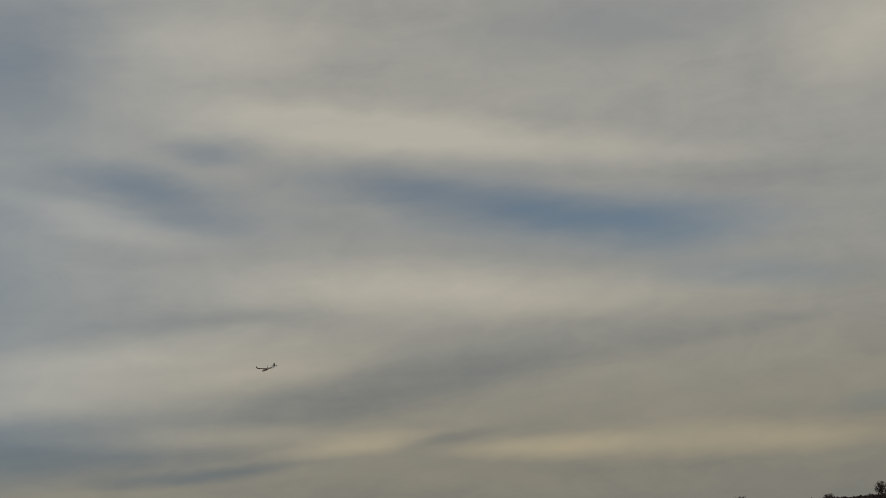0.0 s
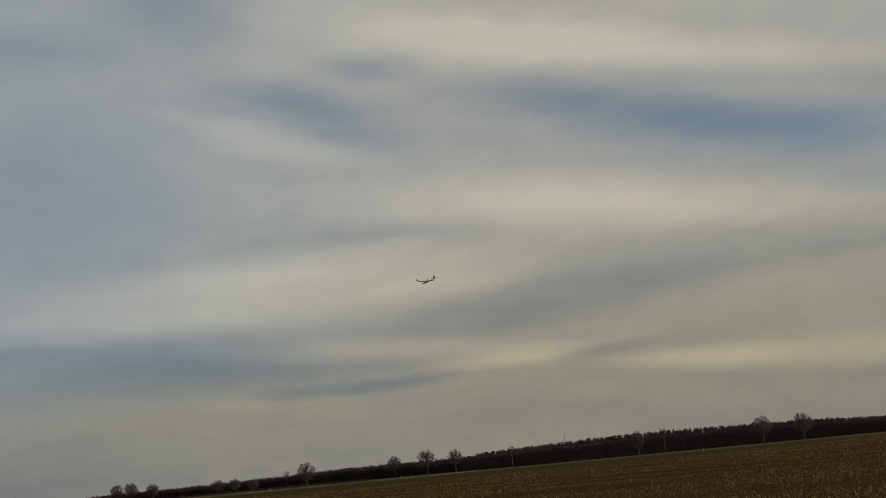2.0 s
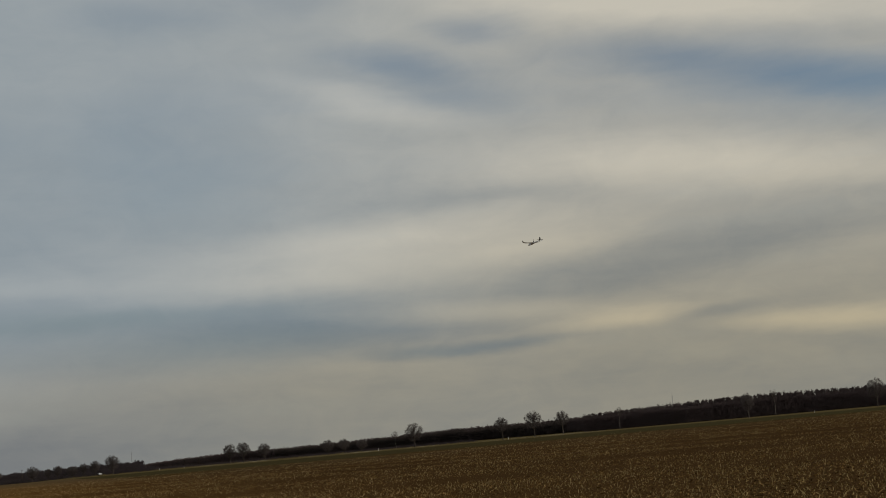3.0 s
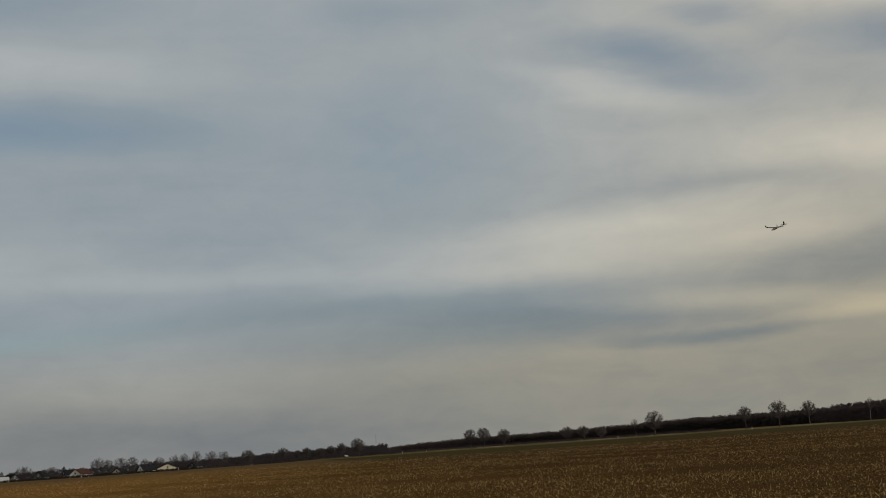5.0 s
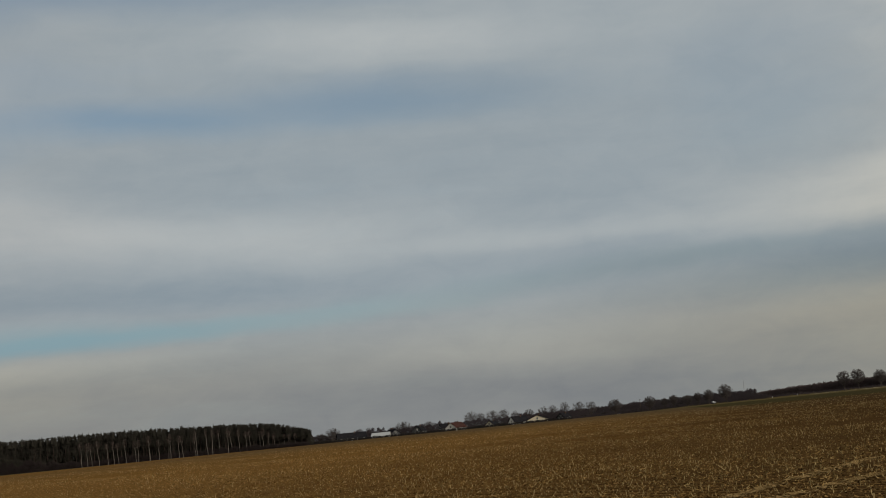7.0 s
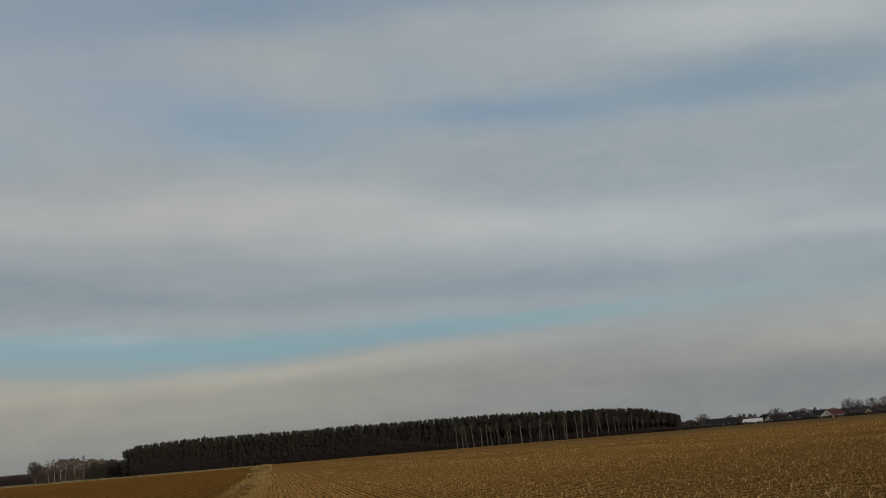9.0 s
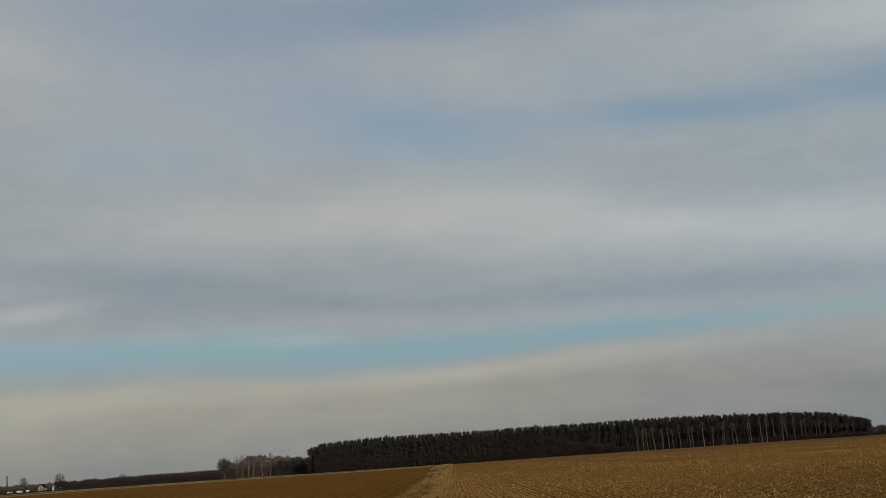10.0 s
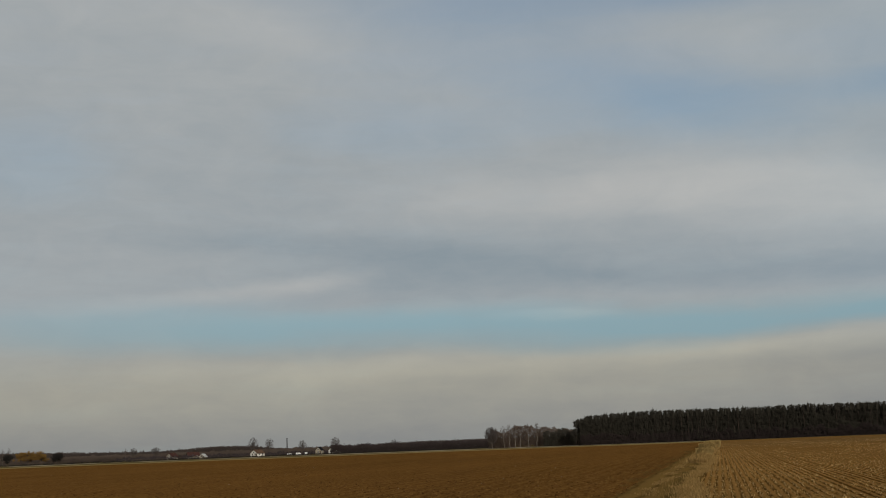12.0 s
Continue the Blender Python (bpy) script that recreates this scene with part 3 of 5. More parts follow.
def ragged_wheat(m):
    """Along its near edge the wheat has come up thinly: bare brown earth shows between the plants."""
    nt = m.node_tree
    b = nt.nodes["Principled BSDF"]
    colour = b.inputs["Base Color"].links[0].from_socket
    tex, along_n, wander = nt.nodes.new("ShaderNodeTexCoord"), nt.nodes.new("ShaderNodeVectorMath"), nt.nodes.new("ShaderNodeTexNoise")
    along_n.operation = "DOT_PRODUCT"
    nt.links.new(tex.outputs["Object"], along_n.inputs[0])
    along_n.inputs[1].default_value = WHEAT_N
    wander.inputs["Scale"].default_value, wander.inputs["Detail"].default_value = 0.12, 5.0
    nt.links.new(tex.outputs["Object"], wander.inputs["Vector"])
    depth, grown, mix = nt.nodes.new("ShaderNodeMath"), nt.nodes.new("ShaderNodeMapRange"), nt.nodes.new("ShaderNodeMix")
    depth.operation = "MULTIPLY_ADD"
    nt.links.new(wander.outputs[0], depth.inputs[0])
    depth.inputs[1].default_value = 30.0
    nt.links.new(along_n.outputs["Value"], depth.inputs[2])
    nt.links.new(depth.outputs[0], grown.inputs[0])
    edge = WHEAT_A.dot(WHEAT_N)
    grown.inputs[1].default_value, grown.inputs[2].default_value = edge + 12.0, edge + 70.0
    mix.data_type = "RGBA"
    nt.links.new(grown.outputs[0], mix.inputs[0])
    mix.inputs[6].default_value = (0.056, 0.031, 0.0105, 1)
    nt.links.new(colour, mix.inputs[7])
    nt.links.new(mix.outputs[2], b.inputs["Base Color"])


ragged_wheat(WHEAT)


def in_wheat(x, y, slack=0.0):
    """True inside the wheat; also for arrays."""
    return ((x - WHEAT_A.x) * WHEAT_N.x + (y - WHEAT_A.y) * WHEAT_N.y > -slack) & ((x - WHEAT_C.x) * WHEAT_M.x + (y - WHEAT_C.y) * WHEAT_M.y > -slack) & ((x - WHEAT_E.x) * WHEAT_W.x + (y - WHEAT_E.y) * WHEAT_W.y > -slack)


def build_ground():
    bm = bmesh.new()
    rings = [0.0, 6, 12, 18, 25, 33, 42, 52, 64, 78, 95, 115, 140, 170, 205, 245, 290, 340, 395, 450, 500, 545, 600, 680, 780, 900, 1050, 1250, 1500, 1900, 2500, 3300, 4600]
    n = 120
    prev = None
    for r in rings:
        if r == 0:
            cur = [bm.verts.new((0, 0, 0))]
        else:
            cur = [bm.verts.new(polar(360.0 * i / n, r)) for i in range(n)]
        if prev is not None:
            for i in range(n):
                j = (i + 1) % n
                if len(prev) == 1:
                    bm.faces.new((prev[0], cur[j], cur[i]))
                else:
                    bm.faces.new((prev[i], prev[j], cur[j], cur[i]))
        prev = cur
    for co, no in ((SIDE * -3.3, SIDE), (SIDE * -0.75, SIDE), (WHEAT_A, WHEAT_N), (WHEAT_C, WHEAT_M), (WHEAT_E, WHEAT_W)):
        bmesh.ops.bisect_plane(bm, geom=bm.verts[:] + bm.edges[:] + bm.faces[:], plane_co=co, plane_no=no)
    for f in bm.faces:
        c = f.calc_center_median()
        s, r = across(c.x, c.y), math.hypot(c.x, c.y)
        if r > 545:
            kind = "meadow"
        elif s < -3.3:
            kind = "dry_grass_strip" if r > 450 else "ploughed_field"
        elif in_wheat(c.x, c.y):
            kind = "wheat_field"
        elif s < -0.75:
            kind = "grass_verge"
        else:
            kind = "stubble_field"
        f.material_index = ("meadow", "dry_grass_strip", "ploughed_field", "wheat_field", "grass_verge", "stubble_field").index(kind)
    looks = (("ground", MEADOW, "dull green-brown winter meadow reaching the horizon"), ("dry_grass_strip", PALE_GRASS, "pale dry grass headland beyond the ploughed field"),
             ("ploughed_field", PLOUGHED, "dark brown ploughed field with scattered pale stones"), ("wheat_field", WHEAT, "low dull green winter wheat field"),
             ("grass_verge", VERGE_SOIL, "dry grass verge with worn wheel track between fields"), ("stubble_field", STUBBLE_SOIL, "golden brown cereal stubble field with drill rows"))
    for k, (name, mat, label) in enumerate(looks):
        index, verts, faces = {}, [], []
        for f in bm.faces:
            if f.material_index == k:
                row = []
                for v in f.verts:
                    if v not in index:
                        index[v] = len(verts)
                        verts.append((v.co.x, v.co.y, lie(v.co.x, v.co.y)))
                    row.append(index[v])
                faces.append(row[::-1] if f.normal.z < 0 else row)
        ob = sheet(name, verts, faces, mat)
        tagged(ob, label, name.replace("_", " "), kind="structure")
    bm.free()


build_ground()
# ---- stubble, grass ----
rng = np.random.default_rng(7)


def border(t):
    """Where the stubble begins beside the verge, across the rows; for arrays of the place along them."""
    return -0.75 + 0.22 * np.sin(t * 0.31) + 0.16 * np.sin(t * 0.83 + 1.0) + 0.1 * np.sin(t * 2.3)


def in_tramline(s):
    """True where a wheel has run along the rows; for arrays of the place across them."""
    return (np.abs(s - 3.7) < 0.13) | (np.abs(s - 4.9) < 0.13) | (np.abs(s - 21.7) < 0.13) | (np.abs(s - 22.9) < 0.13)


def stubble():
    s0, s1, step = -0.75, 420.0, 0.25
    xs, ys = [], []
    for s in np.arange(s0, s1, step):
        t = np.arange(-90.0, 560.0, 0.12)
        t = t + rng.uniform(-0.06, 0.06, len(t))
        x, y = SIDE.x * s + ROW.x * t, SIDE.y * s + ROW.y * t
        x, y = x + rng.normal(0, 0.022, len(t)), y + rng.normal(0, 0.022, len(t))
        r, az = np.hypot(x, y), np.degrees(np.arctan2(x, y))
        keep = (r > 1.2) & (r < 330) & ((r < 16) | ((az > -42) & (az < 50))) & ~in_wheat(x, y, -rng.exponential(22.0, len(t))) & ~in_tramline(np.full(len(t), s)) & (rng.random(len(t)) < 0.34 * np.minimum(1.0, (30.0 / r) ** 1.65))
        xs.append(x[keep]), ys.append(y[keep])
    x, y = np.concatenate(xs), np.concatenate(ys)
    n = len(x)
    z = np.array([lie(a, b) for a, b in zip(x, y)])
    tall = rng.uniform(0.025, 0.07, n) * rng.choice([1.0, 1.0, 1.0, 1.3, 0.6, 1.8], n)
    lean = rng.normal(0, 0.55, (n, 2)) * tall[:, None]
    fallen = rng.random(n) < 0.35
    lean[fallen] = rng.normal(0, 0.06, (fallen.sum(), 2))
    tall[fallen] = rng.uniform(0.01, 0.04, fallen.sum())
    rad = rng.uniform(0.0045, 0.0115, n) * np.maximum(1.0, np.hypot(x, y) / 60.0)
    a = np.stack([x, y, z - 0.02], 1)
    b = np.stack([x + lean[:, 0], y + lean[:, 1], z + tall], 1)
    v, f = tubes(list(zip(a, b, rad, rad * 0.85)), 3)
    tagged(soup("cereal_stubble", v, f, STALK), "pale cut straw stalks standing in drill rows", "stubble", kind="stuff")
    # torn leaves and husks lying between the rows, each a bent or tilted strip
    m = 170000
    r = 16 + 130 * rng.random(m) ** 1.9
    az = np.radians(rng.uniform(-42, 48, m))
    near = rng.random(m) < 0.07
    r[near], az[near] = 1.0 + 15.0 * np.sqrt(rng.random(near.sum())), rng.uniform(-np.pi, np.pi, near.sum())
    x, y = r * np.sin(az), r * np.cos(az)
    s, t = x * SIDE.x + y * SIDE.y, x * ROW.x + y * ROW.y
    s = np.where(rng.random(m) < 0.75, np.round(s / 0.25) * 0.25 + rng.normal(0, 0.03, m), s)
    s = s + 0.03 * np.sin(t * 0.35 + s * 1.7)
    x, y = SIDE.x * s + ROW.x * t, SIDE.y * s + ROW.y * t
    ok = (s > border(t)) & ~in_wheat(x, y, 0.5) & ~in_tramline(s)
    x, y = x[ok], y[ok]
    n = len(x)
    z = np.array([lie(p, q) for p, q in zip(x, y)])
    grow = np.maximum(1.0, np.hypot(x, y) / 45.0) ** 0.6
    ang, ln, wd = rng.uniform(0, np.pi, n), rng.uniform(0.010, 0.042, n) * grow ** 0.4, rng.uniform(0.003, 0.008, n) * grow
    c = np.column_stack([np.cos(ang) * ln, np.sin(ang) * ln, rng.normal(0, 0.3, n) * ln])
    up = np.column_stack([-np.sin(ang) * wd, np.cos(ang) * wd, wd * rng.uniform(0.4, 1.6, n)])
    o = np.column_stack([x, y, z + np.abs(c[:, 2]) + rng.uniform(0.0, 0.022, n)])
    v = np.stack([o - c - up, o - c * 0.9 + up, o + c + up * 0.7, o + c * 0.95 - up * 0.7], 1)
    tagged(soup("straw_litter", v.reshape(-1, 3), np.arange(4 * n).reshape(n, 4), LITTER), "dry broken straw littering the stubble ground", "crop litter", kind="stuff")


def blades(name, n, s_lo, s_hi, t_lo, t_hi, h_lo, h_hi, mat, label, clump=0.0):
    t = t_lo + (t_hi - t_lo) * rng.random(n) ** 1.6
    s = rng.normal((s_lo + s_hi) / 2, (s_hi - s_lo) * 0.3, n) + 0.12 * np.sin(t * 0.4 + s_lo) + 0.08 * np.sin(t * 1.3)
    if clump:
        keep = np.array([noise.noise(Vector((a * 0.9, b * 0.22, 4.0))) for a, b in zip(s, t)]) > -clump
        s, t = s[keep], t[keep]
        n = len(s)
    x, y = SIDE.x * s + ROW.x * t, SIDE.y * s + ROW.y * t
    z = np.array([lie(p, q) for p, q in zip(x, y)])
    patchy = np.array([0.6 + 0.9 * (0.5 + 0.5 * noise.noise(Vector((a * 0.5, b * 0.12, 9.0)))) for a, b in zip(s, t)])
    h = rng.uniform(h_lo, h_hi, n) * patchy
    ang = rng.uniform(0, 2 * np.pi, n)
    w = rng.uniform(0.004, 0.009, n) * np.maximum(1.0, t / 60.0)
    bend = rng.uniform(0.1, 0.55, n) * h
    bx, by = np.cos(ang), np.sin(ang)
    px, py = -by * w, bx * w
    p0 = np.stack([x - px, y - py, z - 0.01], 1)
    p1 = np.stack([x + px, y + py, z - 0.01], 1)
    p2 = np.stack([x + bx * bend * 0.3 + px * 0.7, y + by * bend * 0.3 + py * 0.7, z + h * 0.6], 1)
    p3 = np.stack([x + bx * bend, y + by * bend, z + h], 1)
    verts = np.stack([p0, p1, p2, p3], 1).reshape(-1, 3)
    tagged(soup(name, verts, np.arange(4 * n).reshape(n, 4), mat), label, "grass", kind="stuff")


stubble()
blades("tall_dry_grass", 32000, -1.5, -0.5, 20, 330, 0.03, 0.14, DRY_GRASS, "tall pale dry grass growing along the verge", 0.22)
blades("near_verge_grass", 7000, -3.2, -0.9, -14, 22, 0.03, 0.12, DRY_GRASS, "short pale dry grass on the verge", 0.2)
blades("far_verge_grass", 12000, -2.0, -0.8, 90, 440, 0.16, 0.42, DRY_GRASS, "rank pale dry grass where the verge ends", 0.1)
blades("verge_grass", 12000, -2.0, -1.35, 20, 300, 0.015, 0.05, GREEN_GRASS, "short matted olive grass in the wheel track", 0.3)
blades("track_ridge_grass", 9000, -2.65, -2.0, 20, 300, 0.02, 0.08, DRY_GRASS, "short dry grass between the wheel ruts", 0.05)
blades("low_dry_grass", 9000, -4.2, -2.7, 20, 260, 0.02, 0.07, GREEN_GRASS, "sparse low grass tufts fading into the ploughed field", -0.1)


def tuft(s, t, wide, tall, n):
    """A standing clump of pale reeds on the verge."""
    root = SIDE * s + ROW * t
    a, r = rng.uniform(0, 2 * np.pi, n), wide * np.sqrt(rng.random(n))
    x, y = r * np.cos(a), r * np.sin(a)
    h = tall * rng.uniform(0.5, 1.0, n)
    lean = rng.normal(0, 0.16, (n, 2)) * h[:, None]
    v, f = tubes(list(zip(np.stack([x, y, np.zeros(n) - 0.02], 1), np.stack([x + lean[:, 0], y + lean[:, 1], h], 1), np.full(n, 0.03), np.full(n, 0.012))), 3)
    ob = soup("reed_tuft", v, f, REED)
    ob.location = (root.x, root.y, lie(root.x, root.y))
    tagged(ob, "standing clump of pale dry reeds on the verge", "reed tuft", "reed tufts")


for s_, t_, w_, h_ in ((-1.4, 120, 0.7, 0.75), (-1.6, 165, 0.9, 0.95), (-1.2, 205, 1.1, 1.1), (-1.7, 235, 1.0, 1.0), (-1.5, 270, 1.2, 0.9), (-1.1, 310, 1.2, 0.9)):
    tuft(s_, t_, w_, h_, 1100)


def wheel_mark(x0, y0, az, long, wide, label):
    """A pale, broken strip of straw pressed flat by a wheel: many short strips lying one over another."""
    d, e = polar(az, 1.0), polar(az + 90, 1.0)
    n = 5200
    t, w = rng.uniform(-0.5, 0.5, n) * long, rng.normal(0, 0.42, n) * wide
    keep = np.array([noise.noise(Vector((a * 0.9 + x0, b * 2.0, 7.0))) + 0.2 for a, b in zip(t, w)]) * (1.0 - (np.abs(t) / long * 2) ** 3) > rng.uniform(-0.05, 0.25, n)
    t, w = t[keep], w[keep]
    n = len(t)
    x, y = x0 + d.x * t + e.x * w, y0 + d.y * t + e.y * w
    z = np.array([lie(p, q) for p, q in zip(x, y)]) + rng.uniform(0.012, 0.03, n)
    ang, ln, wd = radians(90 - az) + rng.normal(0, 0.6, n), rng.uniform(0.02, 0.07, n), rng.uniform(0.006, 0.014, n)
    c, k = np.column_stack([np.cos(ang) * ln, np.sin(ang) * ln, rng.normal(0, 0.006, n)]), np.column_stack([-np.sin(ang) * wd, np.cos(ang) * wd, rng.normal(0, 0.004, n)])
    o = np.column_stack([x, y, z])
    v = np.stack([o - c - k, o + c - k, o + c + k, o - c + k], 1)
    tagged(soup("wheel_mark", v.reshape(-1, 3), np.arange(4 * n).reshape(n, 4), PALE_STRAW), label, "wheel mark", kind="structure")


wheel_mark(1.0, 26.5, 21.5, 11.0, 0.20, "pale flattened straw along a wheel mark")
wheel_mark(1.9, 24.7, 29, 6.5, 0.20, "pale flattened straw along a wheel mark")


def lumps(name, n, az0, az1, r0, r1, power, lo, hi, s_limit, mat, label, category):
    """Small uneven lumps, each an uneven pyramid, lying on a field."""
    r = r0 + (r1 - r0) * rng.random(n) ** power
    az = np.radians(rng.uniform(az0, az1, n))
    x, y = r * np.sin(az), r * np.cos(az)
    ok = x * SIDE.x + y * SIDE.y < s_limit
    x, y = x[ok], y[ok]
    n = len(x)
    z = np.array([lie(p, q) for p, q in zip(x, y)])
    size = rng.uniform(lo, hi, n)
    corner = np.array([(1, 0, -0.15), (0, 1, -0.15), (-1, 0, -0.15), (0, -1, -0.15), (0, 0, 0.7)])
    v = corner[None] * size[:, None, None] * rng.uniform(0.6, 1.3, (n, 5, 3)) + np.stack([x, y, z + 0.01], 1)[:, None]
    f = np.array([(0, 1, 4), (1, 2, 4), (2, 3, 4), (3, 0, 4), (0, 3, 2), (0, 2, 1)])
    tagged(soup(name, v.reshape(-1, 3), ((np.arange(n) * 5)[:, None, None] + f[None]).reshape(-1, 3), mat), label, category, kind="stuff")


def crumbs(n):
    """The rough face of the stubble ground: uneven little peaks of earth and husks, larger ones farther off."""
    rs = np.linspace(16.0, 430.0, 3000)
    w = 1.0 / np.maximum(1.0, rs / 40.0) ** 1.3
    r = np.interp(rng.random(n), np.cumsum(w) / w.sum(), rs)
    az = np.radians(rng.uniform(-41, 48, n))
    near = rng.random(n) < 0.07
    r[near], az[near] = 1.0 + 15.0 * np.sqrt(rng.random(near.sum())), rng.uniform(-np.pi, np.pi, near.sum())
    x, y = r * np.sin(az), r * np.cos(az)
    ok = (x * SIDE.x + y * SIDE.y > border(x * ROW.x + y * ROW.y)) & ~in_wheat(x, y, -rng.exponential(22.0, n))
    x, y, r = x[ok], y[ok], r[ok]
    # they gather along the drill rows
    s, t = x * SIDE.x + y * SIDE.y, x * ROW.x + y * ROW.y
    s = np.where(rng.random(len(s)) < 0.86, np.round(s / 0.25) * 0.25 + rng.normal(0, 0.028, len(s)), s)
    s = s + 0.03 * np.sin(t * 0.35 + s * 1.7)
    ok = ~in_tramline(s)
    s, t, r = s[ok], t[ok], r[ok]
    n = len(s)
    x, y = SIDE.x * s + ROW.x * t, SIDE.y * s + ROW.y * t
    z = np.array([lie(p, q) for p, q in zip(x, y)])
    size = rng.uniform(0.010, 0.038, n) * np.maximum(1.0, r / 45.0) ** 0.5
    corner = np.array([(1, 0, -0.1), (0, 1, -0.1), (-1, 0, -0.1), (0, -1, -0.1), (0, 0, 0.75)])
    turn = rng.uniform(0, np.pi, n)
    v = corner[None] * size[:, None, None] * rng.uniform(0.5, 1.4, (n, 5, 3))
    c, s = np.cos(turn)[:, None], np.sin(turn)[:, None]
    v = np.stack([v[..., 0] * c - v[..., 1] * s, v[..., 0] * s + v[..., 1] * c, v[..., 2]], 2) + np.stack([x, y, z], 1)[:, None]
    f = np.array([(0, 1, 4), (1, 2, 4), (2, 3, 4), (3, 0, 4)])
    tagged(soup("soil_crumbs", v.reshape(-1, 3), ((np.arange(n) * 5)[:, None, None] + f[None]).reshape(-1, 3), CRUMB), "brown crumbs of earth and husks among stubble", "crumbs", kind="stuff")


crumbs(120000)
lumps("soil_clods", 15000, -68, -33, 30, 260, 1.5, 0.02, 0.07, -3.1, CLOD, "brown clods of turned earth on the ploughed field", "clods")
lumps("field_stones", 110, -68, -36, 50, 320, 1.0, 0.015, 0.045, -3.6, STONE, "pale stones scattered over the ploughed field", "stones")


# ---- trees ----
def leafy(centres, size, per, flat=0.6, leaf=0.42):
    """Many small leaf-like triangles round each centre."""
    c = np.repeat(np.asarray(centres), per, 0)
    n = len(c)
    c = c + rng.normal(0, 1, (n, 3)) * size * np.array([0.55, 0.55, 0.4])
    d1 = rng.normal(0, 1, (n, 3)) * np.array([1, 1, flat])
    d2 = rng.normal(0, 1, (n, 3)) * np.array([1, 1, flat])
    d1 *= size * leaf / (np.linalg.norm(d1, axis=1, keepdims=True) + 1e-6)
    d2 *= size * leaf / (np.linalg.norm(d2, axis=1, keepdims=True) + 1e-6)
    v = np.stack([c - d1 * 0.6, c + d1, c + d2], 1)
    return v.reshape(-1, 3), np.arange(3 * n).reshape(n, 3)


def pine_arrays(places, heights, crown_from, clumps, per, size):
    """Trunks and crowns of many pines: (trunk verts, faces, crown verts, faces)."""
    paths, centres = [], []
    for (x, y, z), h in zip(places, heights):
        lx, ly = rng.normal(0, 0.02 * h, 2)
        paths.append(((x, y, z - 0.1), (x + lx, y + ly, z + h * 0.96), 0.011 * h, 0.003 * h))
        k = rng.uniform(0, 1, clumps) ** 0.85
        cf = (crown_from(x, y) if callable(crown_from) else crown_from) + rng.uniform(-0.06, 0.08)
        up = cf + (1.0 - cf) * k
        half = h * 0.215 * np.clip((1.02 - k) / 0.7, 0.02, 1) * rng.uniform(0.7, 1.15) * (0.55 + 0.45 * np.minimum(1, k * 4))
        a = rng.uniform(0, 2 * np.pi, clumps)
        rr = half * np.sqrt(rng.random(clumps))
        centres.append(np.stack([x + lx * up + rr * np.cos(a), y + ly * up + rr * np.sin(a), z + h * up], 1))
    tv, tf = tubes(paths, 5)
    cv, cf_ = leafy(np.concatenate(centres), size, per, 0.8, 0.66)
    # each leader ends in a slim spire
    spires = []
    for (x, y, z), h in zip(places, heights):
        dx, dy = rng.normal(0, 0.3, 2)
        spires.append(((x + dx, y + dy, z + h * 0.8), (x + dx, y + dy, z + h * rng.uniform(1.0, 1.07)), 0.042 * h, 0.003 * h))
    sv, sf = tubes(spires, 4)
    cf_ = np.concatenate([cf_, sf[:, [0, 1, 2]] + len(cv), sf[:, [0, 2, 3]] + len(cv)])
    cv = np.concatenate([cv, sv])
    return tv, tf, cv, cf_


def wood(name, line, rows, gap, h_lo, h_hi, clumps, per, size, label, profile=None, front=0.04, needles=None):
    """A wood of pines behind a line of (bearing, distance) corners: one mesh of trunks and one of crowns."""
    pts = [polar(a, d) for a, d in line]
    edge, inner = ([], []), ([], [])
    for p, q in zip(pts, pts[1:]):
        n = max(2, int((q - p).length / gap))
        for i in range(n):
            for r in range(rows):
                k = min(1.0, max(0.0, (i + rng.uniform(-0.5, 0.5) + 0.5 * (r % 2) + 0.29 * r) / n))
                c = p.lerp(q, k)
                c = c + c.normalized() * (r * gap * 1.05 + rng.uniform(-0.4, 0.4) * gap)
                g = 0.5 + 0.5 * noise.noise(Vector((c.x * 0.03, c.y * 0.03, 2.0)))
                h = (h_lo + (h_hi - h_lo) * (0.62 * rng.random() + 0.38 * g)) * (1.0 if rng.random() > 0.06 else rng.uniform(1.0, 1.06))
                if profile:
                    h *= profile(math.degrees(math.atan2(c.x, c.y)))
                where = edge if r < 1 else inner
                where[0].append((c.x, c.y, lie(c.x, c.y)))
                where[1].append(h)
    root = base(name, pts[0])
    off = np.array(pts[0])
    a = pine_arrays(edge[0], edge[1], front, clumps, per, size)
    b = pine_arrays(inner[0], inner[1], 0.06, clumps, per, size)
    soup("trunks", np.concatenate([a[0], b[0]]) - off, np.concatenate([a[1], b[1] + len(a[0])]), PINE_BARK, root, "slender brown pine trunks")
    v = np.concatenate([a[2], b[2]])
    f = facing(v, np.concatenate([a[3], b[3] + len(a[2])]))
    leaf_normals(soup("crowns", v - off, f, needles or NEEDLES, root, "dense dark green needle crowns"), v)
    tagged(root, label, "pine wood", kind="stuff")


def ease(a, lo, hi):
    k = min(1.0, max(0.0, (a - lo) / (hi - lo)))
    return k * k * (3 - 2 * k)


def course(*pairs):
    """A smooth course over the bearing, from pairs of bearing and value."""
    at, value = zip(*pairs)
    return lambda a: float(np.interp(a, at, value))


